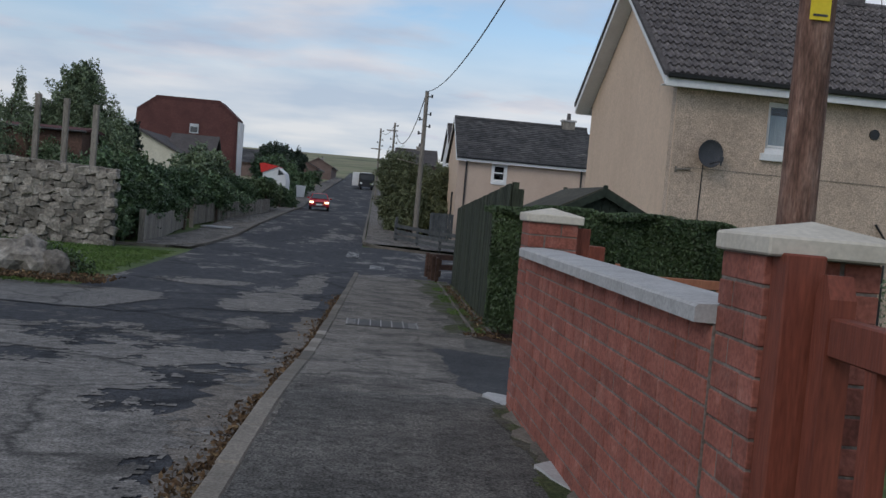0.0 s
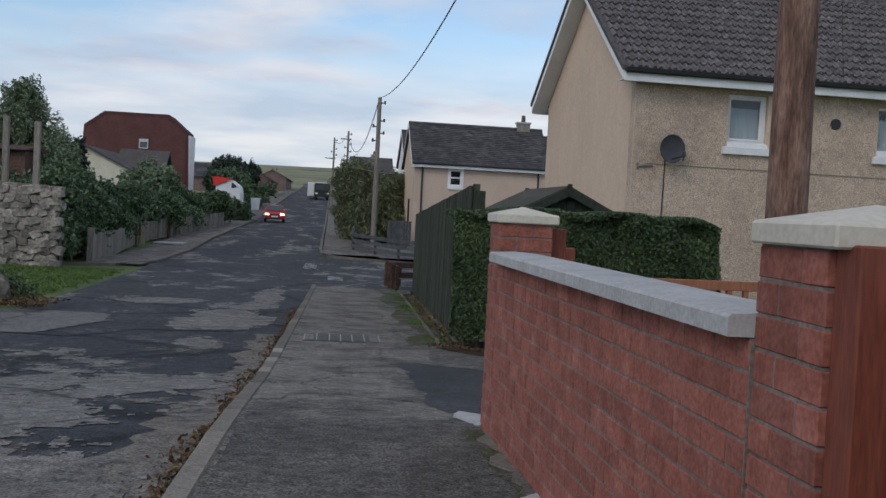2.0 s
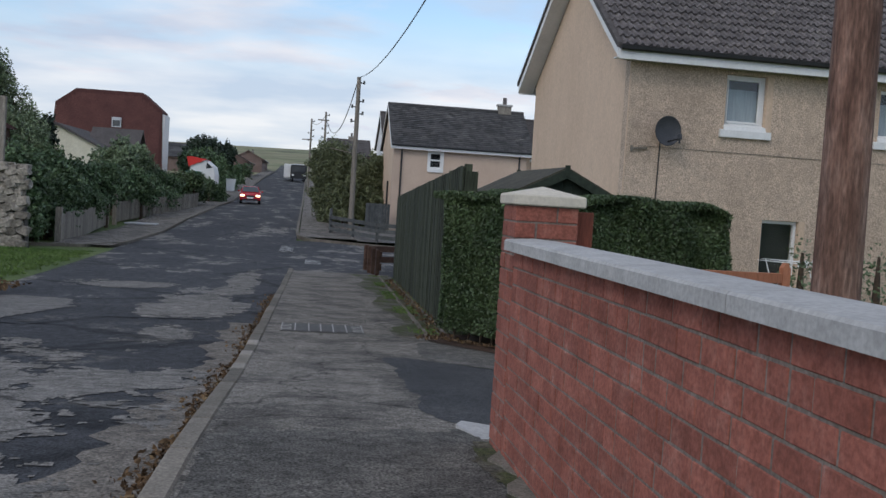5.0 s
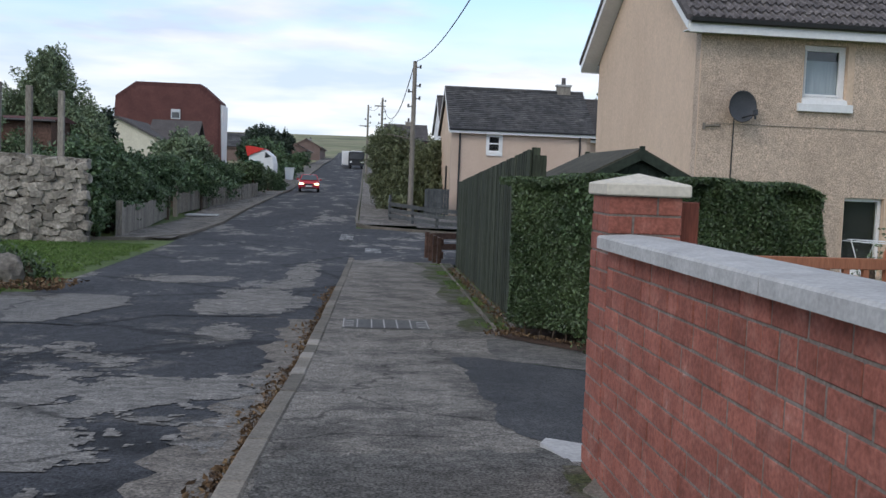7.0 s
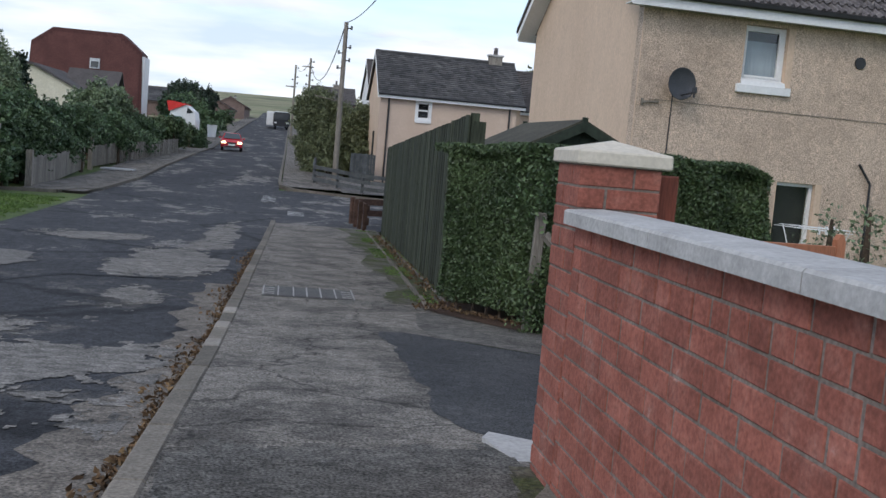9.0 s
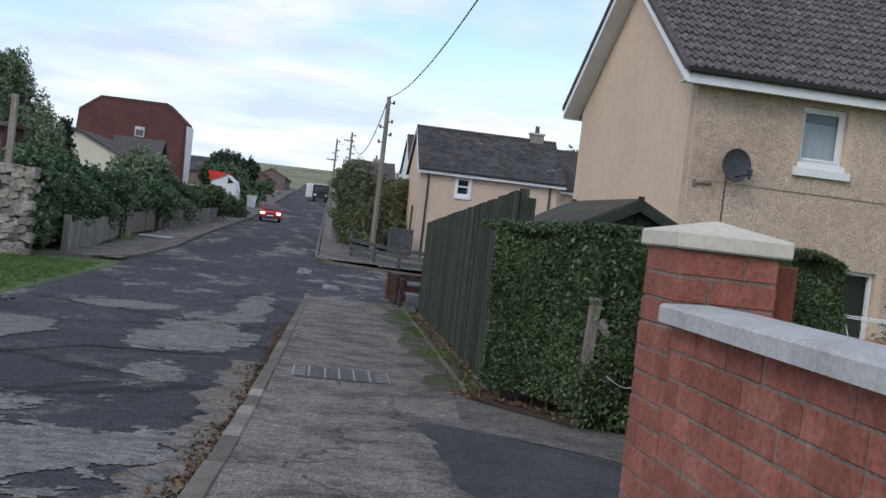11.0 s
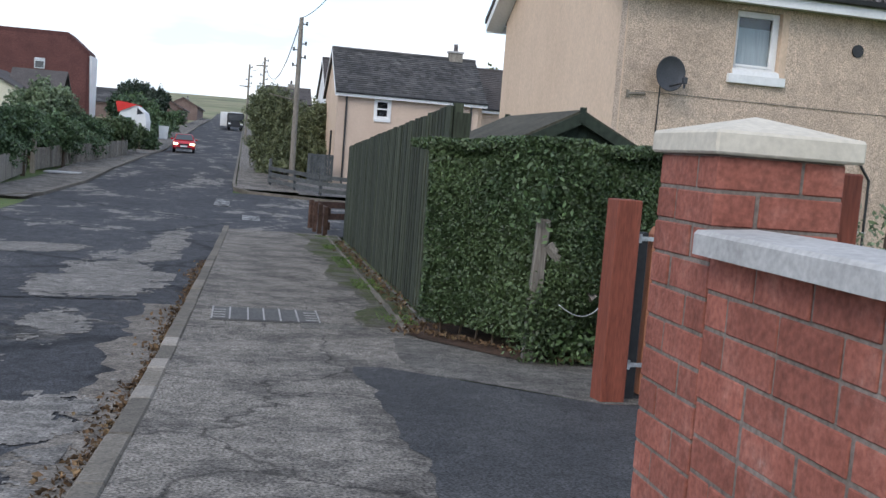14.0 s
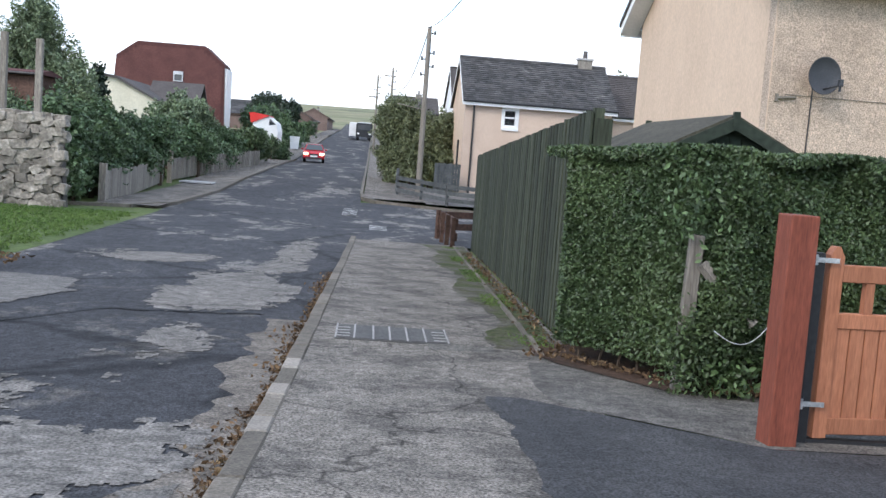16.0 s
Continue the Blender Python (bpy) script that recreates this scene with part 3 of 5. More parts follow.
worn("road_worn_near", -8.0, -0.85, 0.6, 13.0, 0.026, 0.036, near_worn, WORN, -0.084, "pale worn asphalt with the dark top layer gone", "road")["kind"] = "stuff"
worn("road_worn_belt", -6.0, -0.85, 12.6, 29.0, 0.032, 0.07, belt_worn, WORN, -0.0835, "pale worn belt across the dark road", "road")["kind"] = "stuff"
worn("road_patch", -12.0, -3.0, 13.6, 18.2, 0.06, 0.08, lambda x, y: 14.0 + 0.10 * (-3.3 - x) + 0.12 * noise.noise((x * 2, 0, 4)) < y < 17.7 + 0.25 * noise.noise((x * 1.5, 2, 0)) and x < -3.3 - 0.45 * abs(y - 16.4) / 2 + 0.1 * noise.noise((0, y * 4, 2)), PATCHED, -0.0815, "paler grey patch relaid in the road", "road")
worn("tar_seam", -9.0, -1.1, 13.4, 16.0, 0.04, 0.02, lambda x, y: abs(y - ((14.0 + 0.10 * (-3.3 - x) if x < -3.3 else 15.25 + 0.15 * (x + 2.6) if x > -2.6 else 14.0 + 1.79 * (x + 3.3)) - 0.03 + 0.12 * noise.noise((x * 2, 0, 4)) + 0.05 * noise.noise((x * 7, 3, 4)))) < 0.035 + 0.03 * noise.noise((x * 5, 8, 1)), SEAM, -0.079, "dark cracked joint along the relaid patch", "road")
worn("pavement_coarse", -0.9, 1.0, -6.0, 8.2, 0.05, 0.07, lambda x, y: x > kerb_x(y) + 0.14 and y < 7.15 + 0.25 * x + 0.35 * noise.noise((x * 2.2, 1, 6)) + 0.2 * noise.noise((x * 9, y * 9, 6)), COARSE, 0.004, "coarse darker tarmac of the near footway", "pavement")
worn("wall_foot", 0.70, 1.05, 2.4, 6.95, 0.025, 0.04, lambda x, y: x > 0.86 + 0.10 * noise.noise((1, y * 1.8, 2)) + 0.05 * noise.noise((x * 12, y * 12, 2)), MOSS, 0.009, "mossy broken edge of footway along the wall", "verge")
sheet("gutter", [(kerb_x(y) - 0.36 - 0.22 * noise.noise((y * 0.9, 0.5, 0)) - 0.22 * noise.noise((y * 3.7, 2.5, 0)), kerb_x(y) + 0.01, y) for y in [1.0 + 0.11 * i for i in range(130)]], SILT, -0.087, label="pale silt and grit along the kerb", category="gutter")
# worn cement spill and rubble at the foot of the wall
bm = prism([(0.97, 6.93), (0.86, 7.42), (0.91, 7.52), (1.25, 7.30), (1.25, 6.93)], H(0, 7.2) - 0.03, H(0, 7.2) + 0.010, "z")
tagged(part("cement_patch", bm, CONC), "pale smooth cement patch at the foot of pillar", "cement")
for i, (y, w) in enumerate(((2.7, .10), (3.3, .06), (3.8, .12), (4.3, .05), (4.9, .10), (5.4, .07), (5.9, .12), (6.4, .10))):
    bm = bmesh.new()
    ring = [bm.verts.new((0.99 - 0.95 * w * (0.3 + random.random()) * (1 if k in (1, 2, 3, 4) else 0), y + 0.07 * (k - 2.5) * 1.6, H(0, y) + 0.022)) for k in range(6)]
    bm.faces.new(ring)
    e = bmesh.ops.extrude_face_region(bm, geom=bm.faces[:])["geom"]
    bmesh.ops.translate(bm, verts=[v for v in e if isinstance(v, bmesh.types.BMVert)], vec=(0, 0, -0.03))
    tagged(part("mortar_scrap", bm, CONC if i == 4 else KERB_M), "pale broken slab edge along the wall foot", "cement", "mortar scraps")


# ---- brick wall with two pillars ----
RNG = random.Random(3)


def brick_mesh(l, d, h):
    bm = B(-l / 2, l / 2, -d / 2, d / 2, -h / 2, h / 2, bev=0.003)
    me = bpy.data.meshes.new("brick")
    bm.to_mesh(me), bm.free()
    me.materials.append(BRICK)
    return me


COURSE, JOINT = 0.0855, 0.009
FULL, HALF, QUARTER = brick_mesh(0.215, 0.105, COURSE - JOINT), brick_mesh(0.102, 0.105, COURSE - JOINT), brick_mesh(0.158, 0.105, COURSE - JOINT)

PILLAR_BRICK = brick_mesh(0.214, 0.105, COURSE - JOINT)


def brick(me, at, rz, parent):
    o = new("brick", me)
    o.parent = parent
    o.matrix_basis = pose(at[0] + RNG.uniform(-.0025, .0025), at[1], at[2], RNG.uniform(-.5, .5), RNG.uniform(-.5, .5), rz + RNG.uniform(-.4, .4))
    return o


WALL_X, Y0, Y1, PW = 1.019, 2.563, 6.91, 0.330
TOPB = 0.913


def pillar(x0, y0, o, label, sx=0.0, sy=0.0):
    """A square brick pillar; o is the overhang of its cap, which sits off centre by sx, sy."""
    p = thing("brick_pillar", label, "pillar", (x0, y0, 0), group="brick pillars")
    zb = H(0, y0) - 0.16
    part("mortar_core", B(0.004, PW - 0.004, 0.004, PW - 0.004, zb, 1.148), MORTAR, p)
    top = 1.148
    n = int((top - zb) / COURSE)
    for c in range(n):
        z = top - COURSE * (c + 0.5)
        for k in range(4):
            m = Matrix.Translation((PW / 2, PW / 2, 0)) @ pose(0, 0, 0, 0, 0, 90 * k)
            flip = 1 if c % 2 else -1
            at = m @ Vector((flip * (PW / 2 - 0.107), -(PW / 2 - 0.0525), z))
            brick(PILLAR_BRICK, at, 90 * k, p)
    # cast cap: weathered pyramid with a square edge
    bm = bmesh.new()
    a, b = -o, PW + o
    lo = [bm.verts.new((x, y, 1.149)) for x, y in ((a, a), (b, a), (b, b), (a, b))]
    mid = [bm.verts.new((x, y, 1.204)) for x, y in ((a, a), (b, a), (b, b), (a, b))]
    ap = bm.verts.new((PW / 2, PW / 2, 1.252))
    bm.faces.new(lo)
    for i in range(4):
        j = (i + 1) % 4
        bm.faces.new((lo[i], lo[j], mid[j], mid[i])), bm.faces.new((mid[i], mid[j], ap))
    bmesh.ops.bevel(bm, geom=[e for e in bm.edges if abs(e.verts[0].co.z - e.verts[1].co.z) < .01 or e.verts[0].co.z + e.verts[1].co.z < 2.4], offset=0.006, segments=1, affect="EDGES")
    part("cap", bm, CAPM, p, "cream cast-stone pyramid cap").location = (sx, sy, 0)
    return p


pillar(1.005, Y0, 0.040, "red brick gate pillar with cream stone cap", 0.018, -0.03).scale.y = 1.05
pillar(0.967, Y1 - PW, 0.026, "red brick gate pillar beside the dark driveway", 0.006)

wall = thing("brick_wall", "low red brick garden wall with pale grey coping", "wall", (WALL_X, 0, 0), 0.44)
ya, yb = Y0 + PW * 1.05 + 0.004, Y1 - PW - 0.004
part("mortar_core", B(0.004, 0.20, ya, yb, -0.4, TOPB), MORTAR, wall, "grey mortar and backing")
c = 0
z = TOPB - COURSE / 2
while z > H(0, ya) - 0.22:
    y = ya + 0.006
    if c % 2:
        brick(HALF, (0.0525, y + 0.051, z), 90, wall); y += 0.112
    while y < yb - 0.03:
        r = RNG.random()
        me, l = (FULL, 0.215) if r < (0.15 if c == 1 else 0.86) else (HALF, 0.102) if r < 0.93 else (QUARTER, 0.158)
        if y + l > yb:
            me, l0, l = (FULL, 0.215, yb - y) if yb - y > 0.15 else (HALF, 0.102, yb - y)
            o = brick(me, (0.0525, y + l / 2, z), 90, wall)
            o.scale.x = l / l0
            break
        brick(me, (0.0525, y + l / 2, z), 90, wall)
        y += l + 0.011
    z -= COURSE
    c += 1
y = ya
while y < yb - 0.05:
    l = min(0.91, yb - y)
    bm = prism([(-0.058, TOPB + 0.003), (-0.058, TOPB + 0.050), (-0.050, TOPB + 0.059), (0.095, TOPB + 0.068), (0.232, TOPB + 0.059), (0.24, TOPB + 0.050), (0.24, TOPB + 0.003)], y + 0.002, y + l - 0.002, "y")
    part("coping_stone", bm, COPING, wall)
    y += l


# ---- timber gates ----
def gate(name, label, at, rz, width, bottom, top, material, boarded, split=0.62):
    """Local x along the leaf from the hinge, z up."""
    g = thing(name, label, "gate", at, rz)
    for x in (0.0, width - 0.085):
        bm = prism([(x, bottom), (x, top - 0.05), (x + 0.03, top), (x + 0.055, top), (x + 0.085, top - 0.06), (x + 0.085, bottom)], -0.035, 0.035, "y")
        part("stile", bm, material, g)
    hi = top - 0.13
    mid = bottom + (top - bottom) * split
    for z0, h in ((hi - 0.075, 0.10), (mid - 0.05, 0.09), (bottom + 0.02, 0.10)):
        part("rail", B(0.085, width - 0.085, -0.03, 0.03, z0, z0 + h, bev=0.005), material, g)
    n = int((width - 0.17) / 0.19)
    for i in range(1, n):
        x = 0.085 + (width - 0.17) * i / n
        part("baluster", B(x - 0.028, x + 0.028, -0.022, 0.022, mid + 0.03, hi - 0.06), material, g)
    if boarded:
        n = int((width - 0.17) / 0.092)
        w = (width - 0.17) / n
        for i in range(n):
            part("board", B(0.085 + i * w + 0.003, 0.085 + (i + 1) * w - 0.003, -0.018, 0.012, bottom + 0.03, mid - 0.02, bev=0.004), material, g)
    return g


gate("timber_gate", "orange-stained boarded timber gate swung open by hedge", (2.56, 10.72, 0), 6.5, 2.10, -0.385, 0.74, GATE_M, True)
gp = thing("gate_post", "square red-brown timber post by the gate", "post", (2.32, 10.62, 0), 4)
part("post", B(-0.085, 0.085, -0.085, 0.085, H(0, 10.6) - 0.05, 0.91, bev=0.006), STAIN, gp)
bs = thing("gate_stop", "black steel hinge post behind the timber post", "post", (2.48, 10.71, 0))
part("tube", B(-0.045, 0.045, -0.04, 0.04, H(0, 10.6) - 0.05, 0.70, bev=0.004), BLACK, bs)
part("pan", B(0.0, 2.0, -0.03, 0.03, H(0, 10.7) - 0.05, -0.392), BLACK, bs)
for z in (0.66, -0.18):
    part("hinge", box(C((-0.02, -0.05, z - 0.03), (-0.02, -0.05, z + 0.03), 0.016), -0.02, 0.12, -0.058, -0.046, z - 0.014, z + 0.014), ZINC, bs, "galvanised hinge")
gate("garden_gate", "red-brown open-slatted timber gate beside brick pillar", (1.125, 2.418, 0), -90, 1.05, 0.02, 1.115, STAIN, True, 0.42)
np_ = thing("gate_post", "red-brown timber post fixed to the brick pillar", "post", (1.07, 2.503, 0))
part("post", B(-0.05, 0.06, -0.05, 0.055, H(0, 2.5) - 0.02, 1.160, bev=0.005), STAIN, np_)
fp = thing("gate_post", "red-brown timber post fixed to the far pillar", "post", (0.967 + PW + 0.055, Y1 - PW / 2 - 0.03, 0))
part("post", B(-0.05, 0.05, -0.05, 0.05, H(0, 6.8) - 0.02, 1.13, bev=0.005), STAIN, fp)


# ---- hedge ----
def hedge_front(x):
    return 13.25 - 1.15 * min(max((x - 1.55) / 0.9, 0), 1) + 0.10 * max(x - 2.5, 0)


hedge = thing("hedge", "clipped dense green hedge with small glossy leaves", "hedge", (0, 0, 0))
rng = np.random.default_rng(11)
HTOP = 1.26


def hedge_points(n):
    k = rng.random(n)
    x = 1.5 + 3.1 * rng.random(n)
    fy = np.array([hedge_front(a) for a in x])
    lump = 0.06 * np.sin(x * 4.1) * np.sin(x * 9 + 1)
    z = -0.36 + (HTOP + 0.36) * rng.random(n)
    bulge = 0.10 * np.sin((z + 0.4) * 2.2) + lump + 0.05 * np.sin(z * 7 + x * 5)
    y = fy - bulge + np.abs(rng.normal(0, 0.05, n))
    top = k > 0.62
    y[top] = fy[top] + 1.25 * rng.random(top.sum()) - 0.02
    z[top] = HTOP + 0.03 * np.sin(x[top] * 6) + 0.05 * rng.random(top.sum()) - 0.05 * rng.random(top.sum()) - 0.10 * np.clip(2.1 - x[top], 0, 1) - 0.13 * np.clip((x[top] - 4.1) / 0.5, 0, 1) ** 2
    end = k > 0.84
    e = end.sum()
    side = rng.random(e) < 0.5
    ys = rng.random(e)
    x[end] = np.where(side, 1.55 + 0.16 * ys - 0.05 * np.sin(z[end] * 3) + np.abs(rng.normal(0, .05, e)), 4.6 + 0.05 * np.sin(z[end] * 6) - np.abs(rng.normal(0, .05, e)))
    y[end] = np.where(side, 13.2 + 1.35 * ys, 12.4 + 1.1 * ys)
    z[end] = -0.36 + (HTOP + 0.33) * rng.random(e)
    z = np.minimum(z, HTOP + 0.05 - 0.13 * np.clip((x - 4.1) / 0.5, 0, 1) ** 2)
    low = z < -0.2
    keep = ~(low & (rng.random(n) < 0.55))
    return np.stack([x, y, z], 1)[keep]


cloud("foliage", hedge_points(190000), 0.0195, HEDGE_L, hedge)
low_p = np.stack([2.26 + rng.normal(0, .12, 2200), 12.03 + rng.normal(0, .04, 2200), -0.16 + rng.normal(0, .15, 2200)], 1)
cloud("lower_foliage", low_p, 0.021, HEDGE_L, hedge)
sprig = np.stack([2.25 + rng.normal(0, .13, 260), 12.1 + rng.normal(0, .05, 260), 0.85 + rng.normal(0, .16, 260)], 1)
low_s = np.stack([2.55 + rng.normal(0, .13, 350), 11.98 + rng.normal(0, .06, 350), -0.34 + rng.normal(0, .07, 350)], 1)
cloud("fresh_foliage", np.concatenate([sprig, low_s]), 0.029, leafmat("fresh_leaf", (0.05, 0.088, 0.03), (0.085, 0.135, 0.05)), hedge)
bm = bmesh.new()
# filler block added behind the leaves, its shade put into the colour
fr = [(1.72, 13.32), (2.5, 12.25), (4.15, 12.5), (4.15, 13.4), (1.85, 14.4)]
part("inside", prism(fr, -0.25, HTOP - 0.1, "z"), CORE, hedge, "dark filler block coloured as shade inside the hedge")
bm = bmesh.new()
for i in range(26):
    x = 1.7 + 0.12 * i
    y = hedge_front(x) + 0.12
    cyl(bm, (x, y, -0.5), (x + random.uniform(-.1, .1), y, 0.0), 0.012, 0.008, 5)
part("stems", bm, TWIG, hedge)
st = thing("old_gate_post", "weathered grey broken post with brace in the hedge", "post", (2.24, 12.19, 0), -8)
part("post", B(-0.05, 0.05, -0.05, 0.05, H(0, 12) - 0.02, 0.66, Matrix.Rotation(radians(2), 4, "Y"), bev=0.008), OLDWOOD, st)
part("brace", C((0.06, -0.06, 0.46), (0.44, -0.15, 0.06), 0.045, n=4), OLDWOOD, st)
cv = bpy.data.curves.new("loop", "CURVE"); cv.dimensions, cv.bevel_depth = "3D", 0.004
sp = cv.splines.new("POLY"); sp.points.add(12)
for i, p in enumerate(sp.points):
    a = i / 12
    p.co = (2.35 + 0.42 * a, 11.9 - 0.06 * math.sin(3 * a), 0.02 - 0.10 * math.sin(math.pi * a) + 0.12 * a * a, 1)
cv.materials.append(ZINC)
tagged(new("wire_loop", cv), "thin grey wire hanging from the old post", "wire")

# ---- tall board fence ----
fence = thing("board_fence", "tall dark green vertical board fence rising towards hedge", "fence", (0, 0, 0))
fx = lambda y: 1.80 + 0.34 * (y - 14.0) / 12.6
ftop = lambda y: 1.58 - 0.43 * (y - 14.0) / 12.6
y, i = 14.0, 0
bmc = {}
while y < 26.6:
    bm = B(-0.011, 0.011, -0.056, 0.056, H(0, y) - 0.0, ftop(y) + random.uniform(-.012, .012))
    o = part("board", bm, FENCE, fence)
    o.matrix_basis = pose(fx(y) - (0.012 if i % 2 else 0.0) + random.uniform(-.004, .004), y, 0, random.uniform(-.3, .3), 0, random.uniform(-2, 2))
    y += 0.098
    i += 1
for y in (14.0, 17.1, 20.3, 23.4, 26.6):
    part("fence_post", B(fx(y) + 0.02, fx(y) + 0.11, y - 0.045, y + 0.045, H(0, y), ftop(y) + 0.03), FENCE, fence)
for z in (0.2, 0.6, 0.92):
    bm = bmesh.new()
    a, b = Vector((fx(14) + 0.04, 14, ftop(14) - 2.0 + 2.0 * z)), Vector((fx(26.6) + 0.04, 26.6, ftop(26.6) - 2.0 + 2.0 * z))
    part("fence_rail", cyl(bm, a, b, 0.04, n=4), FENCE, fence)
o = part("end_board", B(0, 0.16, -0.015, 0.015, -0.4, 1.52), FENCE, fence)
o.matrix_basis = pose(fx(14) + 0.02, 13.93, 0)
# concrete edging along the fence
ed = thing("edging", "narrow pale concrete edging along the fence foot", "edging", (0, 0, 0))
y = 13.3
while y < 27:
    m = pose(fx(y + .45) - 0.36, y + 0.45, H(0, y + .45), random.uniform(-1, 1), 0, -1.5 + random.uniform(-1.0, 1.0))
    part("edging_stone", B(-0.02, 0.02, -0.445, 0.445, -0.06, 0.035, m), KERB_M, ed)
    y += 0.91


# ---- low ranch rails ----
def ranch(name, label, pts, material, hgt, rails, spacing=1.6, th=0.05):
    g = thing(name, label, "fence", (0, 0, 0))
    for (ax, ay), (bx, by) in zip(pts, pts[1:]):
        L = math.hypot(bx - ax, by - ay)
        n = max(1, round(L / spacing))
        rz = math.degrees(math.atan2(by - ay, bx - ax))
        for i in range(n + 1):
            x, y = ax + (bx - ax) * i / n, ay + (by - ay) * i / n
            part("post", B(-0.05, 0.05, -0.05, 0.05, -0.1, hgt + 0.04, pose(x, y, H(x, y), 0, 0, rz), bev=0.006), material, g)
            if i < n:
                x2, y2 = ax + (bx - ax) * (i + 1) / n, ay + (by - ay) * (i + 1) / n
                for k in range(rails):
                    z = hgt * (k + 0.75) / rails
                    p, q = Vector((x, y, H(x, y) + z)), Vector((x2, y2, H(x2, y2) + z))
                    m = Matrix.Translation((p + q) / 2) @ (q - p).to_track_quat("X", "Z").to_matrix().to_4x4()
                    part("rail", B(-L / n / 2, L / n / 2, -0.05 - th, -0.05, -0.085, 0.085, m), material, g)
    return g


ranch("low_rail_fence", "dark brown low two-rail timber fence", [(1.75, 27.0), (1.72, 31.5), (3.2, 32.6)], BROWNRAIL, 0.62, 2)
ranch("low_rail_fence", "blue-grey low ranch rail fence on the corner", [(1.35, 60.0), (1.15, 52.5), (3.2, 48.5), (7.5, 45.5)], DARKFENCE, 0.85, 3, 1.8)

yard = thing("yard_gate", "dark grey boarded gate beside the buff house", "gate", (3.05, 56.3, H(0, 56.3)), 0)
for i in range(9):
    part("board", B(0.145 * i, 0.145 * i + 0.138, -0.012, 0.012, 0.04, 1.42 + 0.02 * (i % 2)), DARKFENCE, yard)
for z in (0.3, 1.15):
    part("rail", B(0.0, 1.30, 0.013, 0.05, z, z + 0.10), DARKFENCE, yard)

# ---- garden shed ----
shed = thing("garden_shed", "small dark green garden shed with mossy felt roof", "shed", (3.17, 14.18, 0), 1)
part("body", prism([(-0.72, -0.5), (-0.72, 1.22), (0, 1.60), (0.72, 1.22), (0.72, -0.5)], 0.12, 2.7, "y"), SHEDW, shed)
for s in (-1, 1):
    bm = prism([(0, 1.62), (s * 0.92, 1.16), (s * 0.92, 1.20), (0, 1.665)], 0, 2.85, "y")
    part("roof_slope", bm, FELT, shed, "mossy brown roof felt")
    part("bargeboard", prism([(0, 1.52), (s * 0.93, 1.06), (s * 0.93, 1.17), (0, 1.64)], -0.03, -0.004, "y"), SHEDW, shed)
for y in (-0.015, 2.8):
    part("finial", B(-0.03, 0.03, y - 0.02, y + 0.02, 1.53, 1.685), SHEDW, shed)
for i in range(12):
    part("cladding_board", B(-0.71 + i * 0.118, -0.71 + i * 0.118 + 0.112, 0.098, 0.117, -0.4, 1.18 + 0.36 * (1 - abs(i - 5.5) / 6)), SHEDW, shed)


# ---- houses ----
def window(parent, x0, x1, z0, z1, y, sill=True, dark=False, opening=False):
    """A window unit in a wall facing -y, in the house's own coordinates."""
    w = part("window", B(x0, x1, y + 0.02, y + 0.10, z0, z0 + 0.06), WHITE, parent, "white plastic framed window")
    part("frame", B(x0, x1, y + 0.02, y + 0.10, z1 - 0.06, z1), WHITE, w)
    part("frame", B(x0, x0 + 0.06, y + 0.02, y + 0.10, z0 + 0.06, z1 - 0.06), WHITE, w)
    part("frame", B(x1 - 0.06, x1, y + 0.02, y + 0.10, z0 + 0.06, z1 - 0.06), WHITE, w)
    part("frame", B(x0 + 0.06, x1 - 0.06, y + 0.02, y + 0.10, z0 + 0.06, z0 + 0.12), WHITE, w)
    p = part("pane", B(x0 + 0.06, x1 - 0.06, y + 0.055, y + 0.061, z0 + 0.12, z1 - 0.06), GLASS, w)
    p.visible_shadow = False
    part("room", B(x0, x1, y + 0.24, y + 0.26, z0, z1), DARK, w)
    if x1 - x0 > 0.8:
        for a, b in ((x0 + 0.062, x0 + 0.092), (x1 - 0.125, x1 - 0.062)):
            part("sash", B(a, b, y + 0.005, y + 0.052, z0 + 0.125, z1 - 0.065, bev=0.004), WHITE, w)
        for a, b in ((z0 + 0.125, z0 + 0.165), (z1 - 0.10, z1 - 0.065)):
            part("sash", B(x0 + 0.094, x1 - 0.127, y + 0.005, y + 0.052, a, b, bev=0.004), WHITE, w)
    if not dark:
        part("curtain", B(x0 + 0.06, x1 - 0.06, y + 0.13, y + 0.15, z0 + 0.1, z1 - 0.26), CURTAIN, w, "pale net curtain")
    if sill:
        part("sill", B(x0 - 0.10, x1 + 0.12, -0.08, -0.004, z0 - 0.17, z0 - 0.02, bev=0.006), WHITE, w, "white painted sill")
        part("sill_slope", prism([(-0.055, z0 - 0.018), (-0.03, z0 + 0.06), (y + 0.019, z0 + 0.10), (y + 0.019, z0 - 0.018)], x0 - 0.01, x1 + 0.01, "x"), WHITE, w)
    return w


